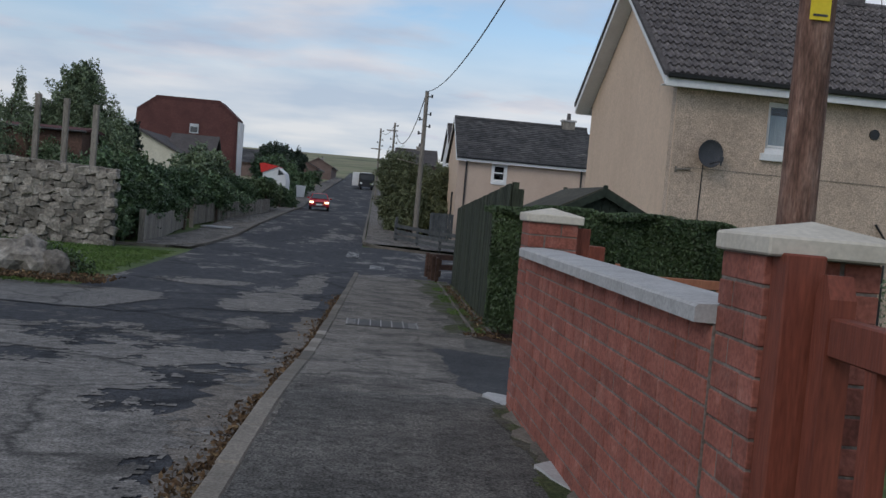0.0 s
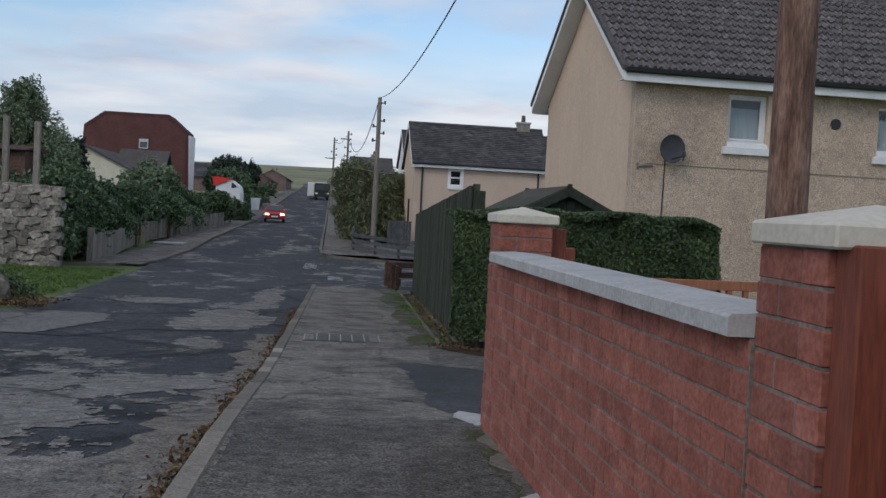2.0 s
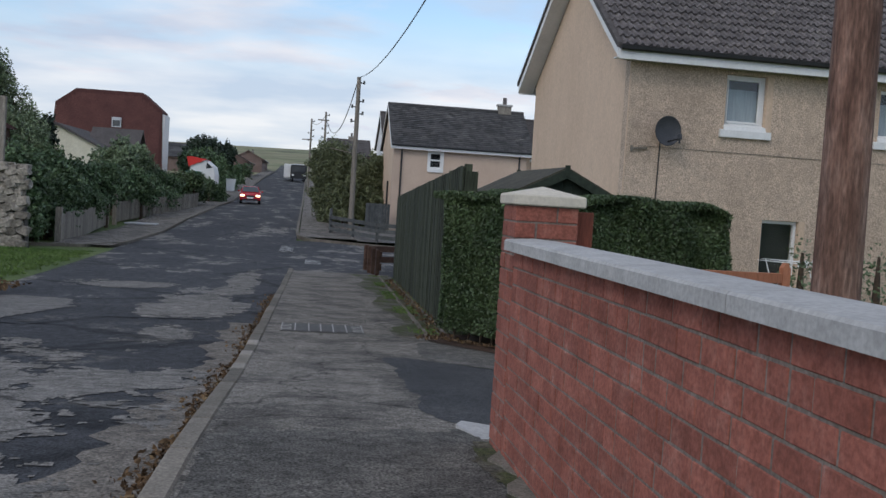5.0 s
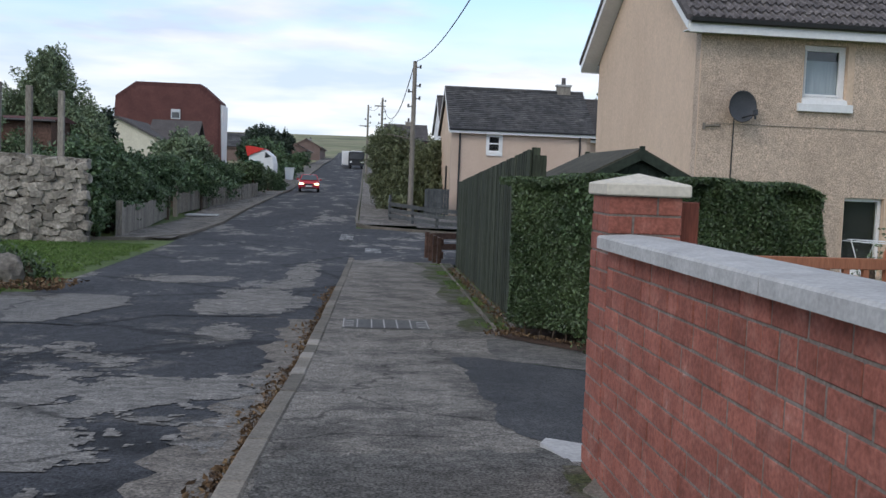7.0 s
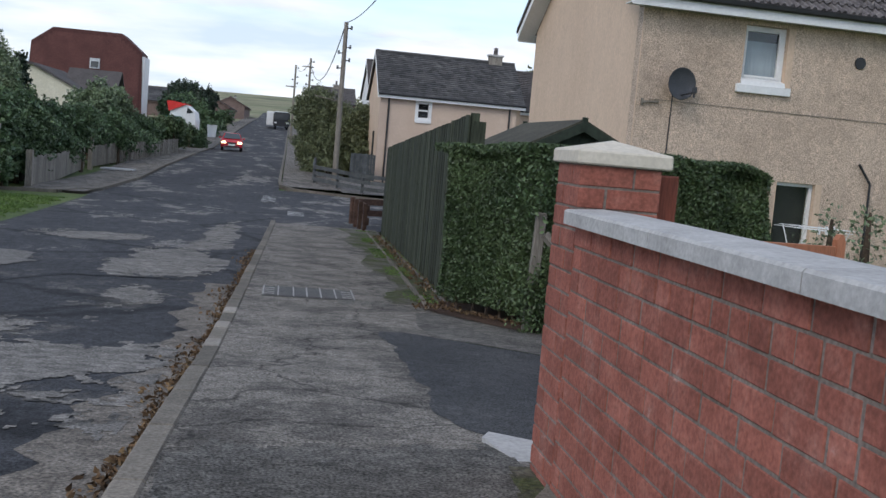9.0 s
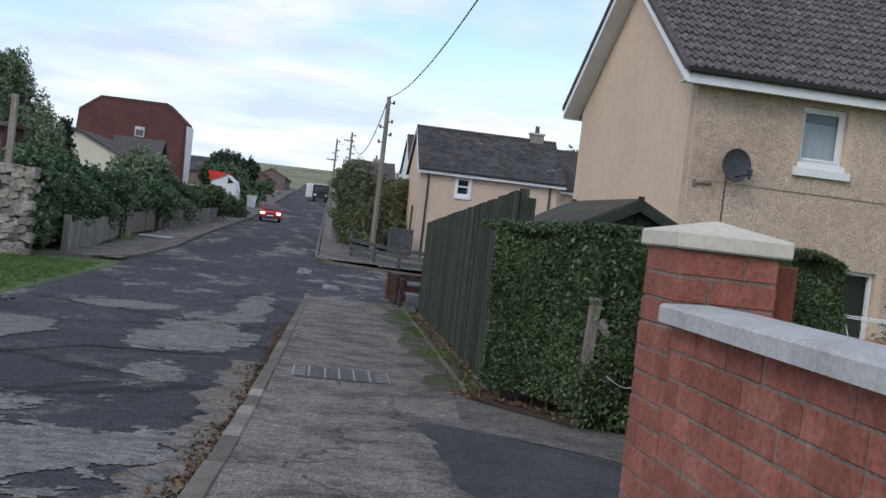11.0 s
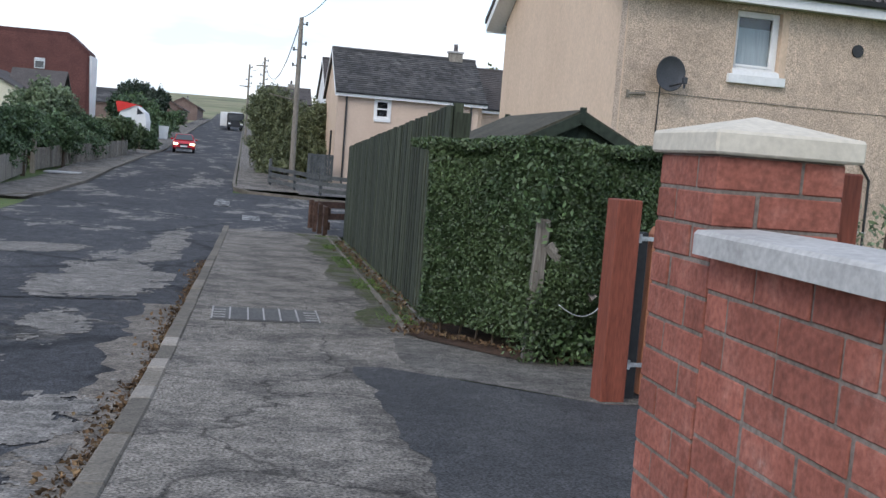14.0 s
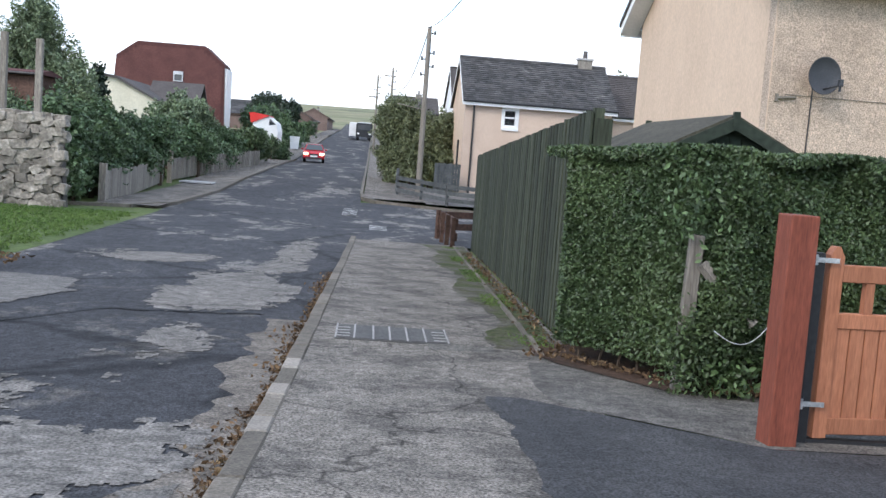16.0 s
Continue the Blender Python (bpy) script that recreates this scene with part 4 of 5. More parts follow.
def wall_with_holes(name, parent, x0, x1, z0, z1, y, th, holes, material, label=""):
    """A wall along x with window openings cut through: built from strips between the openings."""
    xs = sorted({x0, x1, *[h[0] for h in holes], *[h[1] for h in holes]})
    zs = sorted({z0, z1, *[h[2] for h in holes], *[h[3] for h in holes]})
    bm = bmesh.new()
    vert = {(i, k, s): bm.verts.new((x, y + th * s, z)) for i, x in enumerate(xs) for k, z in enumerate(zs) for s in (0, 1)}

    def solid(i, k):
        if not (0 <= i < len(xs) - 1 and 0 <= k < len(zs) - 1):
            return False
        cx, cz = (xs[i] + xs[i + 1]) / 2, (zs[k] + zs[k + 1]) / 2
        return not any(h[0] < cx < h[1] and h[2] < cz < h[3] for h in holes)

    for i in range(len(xs) - 1):
        for k in range(len(zs) - 1):
            if not solid(i, k):
                continue
            c = [(i, k), (i + 1, k), (i + 1, k + 1), (i, k + 1)]
            for s in (0, 1):
                bm.faces.new([vert[(*p, s)] for p in (c if s == 0 else c[::-1])])
            for (p, q), (di, dk) in zip(((c[0], c[1]), (c[1], c[2]), (c[2], c[3]), (c[3], c[0])), ((0, -1), (1, 0), (0, 1), (-1, 0))):
                if not solid(i + di, k + dk):
                    bm.faces.new((vert[(*q, 0)], vert[(*p, 0)], vert[(*p, 1)], vert[(*q, 1)]))
    return part(name, bm, material, parent, label)


def tile_mesh(w, l, material, roll=0.05):
    """One interlocking roof tile with a rounded roll, upper end at +y."""
    xs = [0, 0.12, 0.2, 0.28, 0.36, 0.46, 0.58, 0.7, 0.78, 0.86, 0.94, 1.0]
    zs = [0.05, 0.0, 0.75, 1.0, 0.75, 0.0, 0.0, 0.0, 0.75, 1.0, 0.75, 0.0]
    vs, fs = [], []
    n = len(xs)
    for yy, lift in ((0.0, 0.05), (l, 0.0)):
        vs += [(w * x, yy, lift + roll * z) for x, z in zip(xs, zs)]
    vs += [(w * x, 0.0, roll * z - 0.006) for x, z in zip(xs, zs)]
    for i in range(n - 1):
        fs.append((i, i + 1, n + i + 1, n + i))
        fs.append((2 * n + i, 2 * n + i + 1, i + 1, i))
    me = bpy.data.meshes.new("roof_tile")
    me.from_pydata(vs, [], fs)
    me.materials.append(material)
    return me


def chimney(parent, x, y, z0, z1, w=0.7, d=0.45, material=None):
    c = part("chimney", B(x - w / 2, x + w / 2, y - d / 2, y + d / 2, z0, z1), material or OLDWOOD, parent, "rendered chimney stack with pot")
    part("chimney_cap", B(x - w / 2 - .06, x + w / 2 + .06, y - d / 2 - .06, y + d / 2 + .06, z1, z1 + 0.1), CONC, c)
    part("pot", C((x, y, z1 + 0.1), (x, y, z1 + 0.5), 0.13, 0.11), TILE, c)
    return c


HX, HY, HROT = 5.87, 20.43, 2.7
house = thing("house", "two-storey harled house with brown tiled gable roof", "house", (HX, HY, 0), HROT)
LEN, DEP, SOF, RISE = 13.0, 6.8, 4.02, 2.60
HB = -1.1
holes = [(1.97, 2.83, 2.87, 3.93), (5.27, 5.90, 2.86, 3.88), (2.92, 3.72, -0.30, 1.15), (8.2, 9.1, 2.85, 3.92), (7.0, 8.2, 0.0, 1.08)]
wall_with_holes("wall", house, 0, LEN, HB, SOF, 0, 0.25, holes, HARL, "pebbledashed buff front wall")
for h in holes:
    w = window(house, h[0] + 0.004, h[1] - 0.004, h[2] + 0.004, h[3] - 0.004, 0.08, sill=h[2] > 1, dark=h[2] < 1)
    for x0, x1 in ((h[0] - 0.012, h[0] + 0.003), (h[1] - 0.003, h[1] + 0.13)):
        part("surround", B(x0, x1, -0.008, 0.079, h[2], h[3] + 0.005), RENDER, w)
gable = prism([(0.254, HB), (0.254, SOF + 0.36), (DEP / 2, SOF + RISE + 0.005), (DEP, SOF + 0.2), (DEP, HB)], 0.0, 0.25, "x")
part("gable_wall", gable, RENDER, house, "smooth buff rendered gable wall")
part("corner_bead", B(-0.005, 0.014, -0.005, 0.014, HB, SOF), RENDER, house)
part("back_wall", B(0.25, LEN, DEP - 0.25, DEP, HB, SOF), HARL, house)
part("end_wall", prism([(0.254, HB), (0.254, SOF + 0.1), (DEP / 2, SOF + RISE - 0.25), (DEP, SOF + 0.1), (DEP, HB)], LEN + 0.002, LEN + 0.25, "x"), HARL, house)
part("ceiling", B(0.26, LEN - 0.01, 0.26, DEP - 0.26, SOF - 0.1, SOF - 0.02), WHITE, house)
EV, OH = 0.32, 0.36
ang = math.atan2(RISE, DEP / 2 + EV)
zr = SOF + 0.22 + RISE
for s, nm in ((1, "roof"), (-1, "roof_back")):
    y_e = -EV if s == 1 else DEP + EV
    part(nm, prism([(y_e, SOF + 0.16), (y_e, SOF + 0.20), (DEP / 2, zr), (DEP / 2, zr - 0.06)], -OH, LEN + OH, "x"), TILE, house, "brown-grey concrete tiled roof slope")
    part("fascia", B(-OH, LEN + OH, y_e - 0.02 * s if s == 1 else y_e, y_e + 0.004 if s == 1 else y_e + 0.02, SOF - 0.03, SOF + 0.155), WHITE, house, "white painted fascia board")
    part("bargeboard", prism([(y_e, SOF), (y_e, SOF + 0.19), (DEP / 2, zr - 0.02), (DEP / 2, zr - 0.20)], -OH - 0.025, -OH - 0.002, "x"), WHITE, house)
    part("verge_cap", prism([(y_e - 0.03 * s, SOF + 0.17), (y_e - 0.03 * s, SOF + 0.27), (DEP / 2, zr + 0.06), (DEP / 2, zr - 0.04)], -OH - 0.06, -OH + 0.05, "x"), GREYROOF, house)
    part("soffit_slope", prism([(y_e, SOF), (y_e, SOF + 0.015), (DEP / 2, zr - 0.19), (DEP / 2, zr - 0.205)], -OH, 0.0, "x"), WHITE, house)
part("soffit", B(-OH, LEN + OH, -EV + 0.005, -0.002, SOF + 0.002, SOF + 0.02), WHITE, house)
part("gutter", prism([(-EV - 0.13, SOF + 0.215), (-EV - 0.12, SOF + 0.15), (-EV - 0.09, SOF + 0.125), (-EV - 0.05, SOF + 0.13), (-EV - 0.025, SOF + 0.19)], -OH, LEN + OH, "x"), GUTTER, house, "black plastic gutter")
for i in range(29):
    part("ridge_tile", C((-OH + 0.46 * i, DEP / 2, zr + 0.01), (-OH + 0.46 * i + 0.45, DEP / 2, zr + 0.016), 0.13, 0.125, n=10), TILE, house)
part("roof_vent", B(5.0, 5.55, DEP / 2 - 0.15, DEP / 2 + 0.15, zr, zr + 0.2, bev=0.02), TILE, house)
part("wall_vent", C((4.32, -0.03, 3.46), (4.32, 0.03, 3.46), 0.11, n=16), BLACK, house, "round black wall vent")
part("cable", C((0.25, -0.012, 2.42), (12.5, -0.012, 2.38), 0.006, n=5), OLDWOOD, house)
part("dish_cable", C((0.69, -0.012, 2.6), (0.65, -0.012, -0.5), 0.011, n=5), GUTTER, house)
part("bracket", box(C((0.12, -0.02, 2.36), (0.42, -0.05, 2.38), 0.022, n=6), 0.1, 0.14, -0.05, 0, 2.3, 2.42), OLDPOLE, house)
dp = part("waste_pipe", C((4.80, -0.06, 1.25), (4.80, -0.06, -0.6), 0.024), GUTTER, house, "black waste pipe")
part("pipe_bend", C((4.80, -0.06, 1.25), (4.55, -0.03, 1.60), 0.024), GUTTER, house)

dish = thing("satellite_dish", "dark grey round satellite dish on the house wall", "satellite dish", (HX + 0.74, HY - 0.24, 2.72), 4)
bm = bmesh.new()
prev = None
for r, y in ((0.0, 0.055), (0.10, 0.05), (0.18, 0.035), (0.25, 0.0), (0.265, -0.012), (0.25, 0.012), (0.1, 0.065), (0.0, 0.07)):
    ring = [bm.verts.new((max(r, .002) * math.cos(k * math.pi / 12), y, max(r, .002) * 1.08 * math.sin(k * math.pi / 12))) for k in range(24)]
    if prev:
        for k in range(24):
            bm.faces.new((prev[k], prev[(k + 1) % 24], ring[(k + 1) % 24], ring[k]))
    prev = ring
part("reflector", bm, DISHM, dish, smooth=True)
part("arm", C((0.02, 0.03, -0.2), (0.13, -0.26, -0.15), 0.014, n=6), GUTTER, dish)
part("receiver", box(B(0.10, 0.16, -0.31, -0.21, -0.17, -0.06, bev=0.012), 0.115, 0.145, -0.27, -0.24, -0.24, -0.16), DISHM, dish)
part("mount", box(C((0, 0.09, -0.05), (0, 0.30, -0.05), 0.03, n=8), -0.06, 0.06, 0.24, 0.275, -0.15, 0.05), ZINC, dish)


airer = thing("clothes_airer", "white wire clothes airer standing on the grass", "clothes airer", (8.6, 18.6, H(0, 18.6) - 0.16), 12)
for x in (-0.45, 0.45):
    for s in (-1, 1):
        part("leg", C((x, -0.35 * s, 0), (x, 0.30 * s, 1.28), 0.008, n=6), WHITE, airer)
for k in range(6):
    y = -0.30 + 0.12 * k
    part("line", C((-0.62, y, 1.28 - 0.03 * (k % 2)), (0.62, y, 1.25 - 0.05 * (k % 2)), 0.006, n=5), WHITE, airer)
for x, y in ((-0.2, -0.3), (0.05, -0.18), (0.3, -0.06)):
    part("peg", B(x - 0.02, x + 0.02, y - 0.012, y + 0.012, 1.17, 1.30, bev=0.004), WHITE, airer)


def slate_slope(parent, name, x0, x1, ya, za, yb, zb, material, rows, cols):
    """Courses of flat slates on one slope, joined."""
    bm_v, bm_f = [], []
    r_ = random.Random(9)
    up = Vector((0, yb - ya, zb - za))
    nrm = Vector((0, -(zb - za), yb - ya)).normalized()
    if nrm.z < 0:
        nrm = -nrm
    for r in range(rows):
        p, q = r / rows, min((r + 1.12) / rows, 1)
        off = (x1 - x0) / cols * (0.5 if r % 2 else 0)
        for c in range(cols + 1):
            a = max(x0, x0 + (x1 - x0) * c / cols - off)
            b = min(x1, x0 + (x1 - x0) * (c + 1) / cols - off - 0.008)
            if b <= a:
                continue
            l0, l1 = 0.03 + r_.uniform(0, .012), 0.004
            k = len(bm_v)
            base = Vector((0, ya, za))
            for x, t, l in ((a, p, l0), (b, p, l0), (b, q, l1), (a, q, l1), (a, p, l0 - .02), (b, p, l0 - .02)):
                v = base + up * t + nrm * l
                bm_v.append((x, v.y, v.z))
            bm_f += [(k, k + 1, k + 2, k + 3), (k + 4, k + 5, k + 1, k)]
    o = part(name, (bm_v, [], bm_f), material, parent)
    o["kind"] = "stuff"


def small_house(name, label, at, rz, L, D, base, sof, rise, wmat, gmat, rmat, wins, chims=(), rows=22, cols=30, oh=0.15, trim=WHITE):
    h = thing(name, label, "house", at, rz)
    wall_with_holes("wall", h, 0, L, base, sof, 0, 0.25, wins, wmat)
    for w in wins:
        wn_ = window(h, w[0] + .004, w[1] - .004, w[2] + .004, w[3] - .004, 0.06, dark=True)
        for a0, a1, b0, b1 in ((w[0] - .12, w[0] + .05, w[2] - .1, w[3] + .1), (w[1] - .05, w[1] + .12, w[2] - .1, w[3] + .1), (w[0] + .05, w[1] - .05, w[3] - .05, w[3] + .1), (w[0] + .05, w[1] - .05, w[2] + .45, w[2] + .53)):
            part("surround", B(a0, a1, -0.03, 0.05, b0, b1), WHITE, wn_)
    prof = [(0.253, base), (0.253, sof), (D / 2, sof + rise - 0.05), (D, sof), (D, base)]
    part("gable_wall", prism(prof, 0, 0.25, "x"), gmat, h)
    part("gable_wall", prism(prof, L + 0.002, L + 0.25, "x"), gmat, h)
    part("back_wall", B(0.25, L, D - 0.25, D, base, sof), wmat, h)
    k = rise / (D / 2)
    part("roof", prism([(-0.25, sof - 0.25 * k + 0.05), (D / 2, sof + rise + 0.05), (D + 0.25, sof - 0.25 * k + 0.05), (D + 0.25, sof - 0.25 * k - 0.03), (D / 2, sof + rise - 0.04), (-0.25, sof - 0.25 * k - 0.03)], -oh, L + 0.25 + oh, "x"), rmat, h)
    slate_slope(h, "slating", -oh, L + 0.25 + oh, -0.27, sof - 0.25 * k + 0.05, D / 2, sof + rise + 0.05, rmat, rows, cols)
    part("ridge", C((-oh, D / 2, sof + rise + 0.05), (L + 0.25 + oh, D / 2, sof + rise + 0.05), 0.10, n=8), rmat, h)
    part("fascia", B(-oh, L + 0.25 + oh, -0.30, -0.27, sof - 0.30, sof - 0.06), trim, h)
    part("gutter", C((-oh, -0.36, sof - 0.09), (L + 0.25 + oh, -0.36, sof - 0.09), 0.06, n=8), GUTTER, h)
    for s in (0, 1):
        ye, yy = (-0.25, D / 2) if s == 0 else (D + 0.25, D / 2)
        part("bargeboard", prism([(ye, sof - 0.25 * k - 0.12), (ye, sof - 0.25 * k + 0.03), (yy, sof + rise + 0.03), (yy, sof + rise - 0.12)], -oh - 0.03, -oh - 0.002, "x"), trim, h)
    for x, w in chims:
        chimney(h, x, D / 2, sof + rise - 0.6, sof + rise + 0.38, w)
    return h


# the second house of the row, beyond the side street
h2 = small_house("house", "two-storey buff house with weathered slate roof", (4.42, 57.0, 0), 1, 7.4, 6.6, -1.6, 4.05, 2.35, PINKWALL, RENDER, SLATE, [(2.0, 2.65, 2.77, 3.67)], ((6.65, 0.75),))
part("downpipe", C((0.45, -0.06, 3.9), (0.45, -0.06, -0.8), 0.05, n=8), GUTTER, h2, "black downpipe")
part("downpipe", C((7.0, -0.06, 3.9), (7.0, -0.06, -0.8), 0.05, n=8), GUTTER, h2)
part("gable_pipe", C((-0.06, 1.8, 2.0), (-0.06, 1.8, -0.8), 0.05, n=8), GUTTER, h2)
small_house("house", "pink-buff rear wing with brown tiled roof", (12.15, 60.2, 0), 1, 9.0, 6.2, -1.6, 3.95, 2.3, PINKWALL, PINKWALL, GREYROOF, [(1.6, 2.3, 1.5, 2.6)])
small_house("house", "white gabled house far up the street", (5.4, 78, 0), 1, 8, 7, -1, 5.0, 2.6, CREAM, WHITE, GREYROOF, [])

# houses across the street
rh = thing("house", "tall house with dark red half-hipped tiled roof", "house", (-20.6, 88.0, 0), 0)
RW = 8.3
part("wall", B(0, RW, 0, 2.9, -1, 4.4), WHITE, rh, "white rendered wall")
part("roof", prism([(-0.3, 2.0), (0, 7.1), (1.6, 8.29), (RW - 1.5, 8.29), (RW + 0.12, 6.92), (RW + 0.3, 2.0)], -0.3, 3, "y"), REDROOF, rh, "dark red tiled roof")
for i in range(25):
    z = 2.2 + 6.0 * i / 26
    wd = 0.12 if z < 6.6 else 0.12 + (z + 0.25 - 6.9) / 1.2 * 1.6 + 0.1
    part("tile_course", B(-0.1 + wd, RW + 0.1 - wd, -0.34, -0.302, z, z + 0.225), REDROOF, rh)
part("gable_edge", B(RW + 0.05, RW + 0.32, -0.2, 2.8, -0.5, 6.65), WHITE, rh, "white gable wall edge")
rw = part("rooflight", B(RW * 0.54, RW * 0.54 + 0.75, -0.42, -0.345, 5.36, 6.16), ZINC, rh, "white framed rooflight")
part("pane", B(RW * 0.54 + .08, RW * 0.54 + .67, -0.43, -0.422, 5.44, 5.91), CARGLASS, rw)
wb = thing("house", "cream bungalow with a brown pitched roof", "house", (-17.6, 71.5, 0), 0)
part("gable_wall", prism([(-0.2, -1), (-0.2, 4.6), (1.2, 4.4), (4.0, 3.15), (4.0, -1)], 0, 0.3, "y"), CREAM, wb, "cream gable wall")
part("wall", B(4.0, 4.3, 0.0, 7, -1, 2.9), CREAM, wb)
part("roof", prism([(-0.3, 4.75), (1.1, 4.60), (4.4, 2.95), (4.4, 2.85), (1.1, 4.42), (-0.3, 4.6)], -0.25, 9, "y"), GREYROOF, wb)
part("wing_wall", B(4.302, 5.5, 3.0, 8, -1, 2.6), CREAM, wb)
part("wing_roof", prism([(2.6, 2.55), (2.6, 2.65), (5.4, 4.75), (8.2, 2.65), (8.2, 2.55), (5.4, 4.6)], 2.2, 5.7, "x"), GREYROOF, wb)
rb = thing("cabin", "white gabled cabin with bright red roof", "cabin", (-8.55, 86, 1.85), 0)
rb.scale = (0.74, 1, 0.74)
part("wall", prism([(-1.3, -1.9), (-1.35, 1.05), (0.25, 1.75), (1.1, 1.1), (1.3, 0.25), (1.3, -1.9)], 0, 4, "y"), WHITE, rb)
part("roof", prism([(-1.5, 0.95), (-1.75, 2.0), (-1.2, 2.05), (0.35, 1.82), (0.2, 1.72)], -0.12, 4.0, "y"), REDTIN, rb, "bright red sheet roof")
part("window", prism([(0.35, 0.8), (0.4, 1.5), (1.05, 0.95)], -0.03, -0.003, "y"), CARGLASS, rb)
part("skirt", B(-1.7, -0.2, -0.4, -0.01, -1.8, 0.45), TEAL, rb, "teal painted side")
yh = thing("house", "low brown brick building behind the stone wall", "house", (-21.0, 40.6, 0), 0)
part("wall", B(0, 9.4, 0, 2.4, -1, 2.8), BROWNBRICK, yh)
part("roof", prism([(-0.2, 2.8), (-0.2, 2.86), (1.2, 3.0), (2.6, 2.86), (2.6, 2.8)], -0.2, 9.6, "x"), REDROOF, yh)
part("gutter", C((-0.2, -0.24, 2.79), (9.6, -0.24, 2.79), 0.05, n=8), GUTTER, yh)

# the far end of the street
FAR = [("house", "brown stone terrace up the street", (-8.9, 150, 0), 90, 16, 5, 4.9, 1.3, FARWALL, SLATE), ("house", "low grey roofed houses in the distance", (-34, 160, 0), 0, 16, 8, 5.2, 2.0, FARWALL, SLATE),
       ("house", "dark cottages at the far end of street", (-8.3, 185, 0), 90, 24, 5, 6.3, 1.3, FARWALL, SLATE), ("house", "terrace with chimneys beyond the poles", (2.0, 118, 0), 0, 4.5, 9, 5.6, 1.8, FARWALL, GREYROOF)]
for n, lb, at, turn, L, D, sof, rise, wm, rm in FAR:
    small_house(n, lb, at, turn, L, D, -1, sof, rise, wm, wm, rm, [], ((L * 0.6, 0.7),), rows=10, cols=8, trim=FARWALL)


# ---- telegraph poles and wires ----
def pole(at, hgt, r, material, label, fittings=True):
    p = thing("telegraph_pole", label, "pole", at, group="telegraph poles")
    bm = bmesh.new()
    n, prev = 14, None
    for i in range(13):
        k = i / 12
        ring = [bm.verts.new((r * (1 - 0.30 * k) * (1 + .03 * noise.noise((a * 1.3, k * 9, r * 9))) * math.cos(a * 2 * math.pi / n), r * (1 - 0.30 * k) * math.sin(a * 2 * math.pi / n), -0.6 + (hgt + 0.6) * k)) for a in range(n)]
        if prev:
            for a in range(n):
                bm.faces.new((prev[a], prev[(a + 1) % n], ring[(a + 1) % n], ring[a]))
        prev = ring
    bm.faces.new(prev)
    part("shaft", bm, material, p, smooth=True)
    if fittings:
        for z, sgn in ((hgt - 0.3, 1), (hgt - 1.25, 1), (hgt - 1.55, -1), (hgt - 1.9, 1), (hgt - 2.3, -1)):
            part("bracket", box(C((sgn * 0.08, -0.02, z), (sgn * 0.30, -0.02, z), 0.03, n=6), sgn * 0.28 - 0.05, sgn * 0.28 + 0.05, -0.07, 0.03, z - 0.06, z + 0.12), DARKFENCE, p)
    return p


p0 = pole((2.885, 6.85, H(0, 6.8)), 7.9, 0.142, POLEWOOD, "large brown creosoted telegraph pole behind the wall", False)
part("tag", B(-0.105, 0.035, -0.142, -0.128, 2.86, 3.02), YELLOW, p0, "yellow warning tag")
part("tag_bar", B(-0.085, 0.015, -0.146, -0.143, 2.885, 2.90), DARKFENCE, p0)
p2 = pole((2.24, 55.0, -0.75), 7.97, 0.15, OLDPOLE, "grey telegraph pole on the street corner")
part("lamp_arm", C((-0.05, 0, 3.6 + 0.4), (-1.3, -0.1, 4.2), 0.025, n=6), OLDPOLE, p2)
p3 = pole((1.2, 95.0, 0.2), 8.2, 0.13, OLDPOLE, "grey telegraph pole further up the street")
p4 = pole((-0.05, 112.0, 1.0), 7.9, 0.13, OLDPOLE, "grey telegraph pole far up the street")
part("crossarm", B(-0.7, 0.3, -0.05, 0.05, 7.4, 7.5), OLDPOLE, p3)
part("crossarm", B(-0.9, 0.2, -0.05, 0.05, 5.6, 5.7), OLDPOLE, p4)


def wire(a, b, sag, r=0.014, label="black telephone wire between poles"):
    cv = bpy.data.curves.new("wire", "CURVE")
    cv.dimensions, cv.bevel_depth = "3D", r
    s = cv.splines.new("POLY")
    s.points.add(30)
    for i, p in enumerate(s.points):
        k = i / 30
        v = Vector(a).lerp(Vector(b), k)
        p.co = (v.x, v.y, v.z - 4 * sag * k * (1 - k), 1)
    cv.materials.append(GUTTER)
    tagged(new("overhead_wire", cv), label, "wire", "overhead wires")


wire((2.84, 6.85, 7.55), (2.2, 55, 7.2), 1.32, 0.018)
wire((2.2, 55, 7.1), (1.2, 95, 8.0), 2.1, 0.025)
wire((1.2, 95, 8.2), (-0.05, 112, 8.6), 0.6, 0.02)
for x, dz in ((2.4, 0), ):
    wire((2.84, 6.85, 7.3), (10.5, 21.0, 4.3), 0.3, 0.006, "thin wire from pole to house")


# ---- stone wall, posts, boulder ----
def stone_mesh(seed, sx, sy, sz):
    bm = bmesh.new()
    bmesh.ops.create_icosphere(bm, subdivisions=2, radius=0.5)
    for v in bm.verts:
        d = v.co.normalized()
        k = 1 + 0.30 * noise.noise(d * 1.6 + Vector((seed * 7.3, seed, 0)))
        q = Vector([math.copysign(min(abs(c) ** 0.55, 0.83), c) for c in d])
        v.co = Vector((q.x * sx, q.y * sy, q.z * sz)) * 0.55 * k
    me = bpy.data.meshes.new("stone")
    bm.to_mesh(me), bm.free()
    me.materials.append(STONE)
    return me


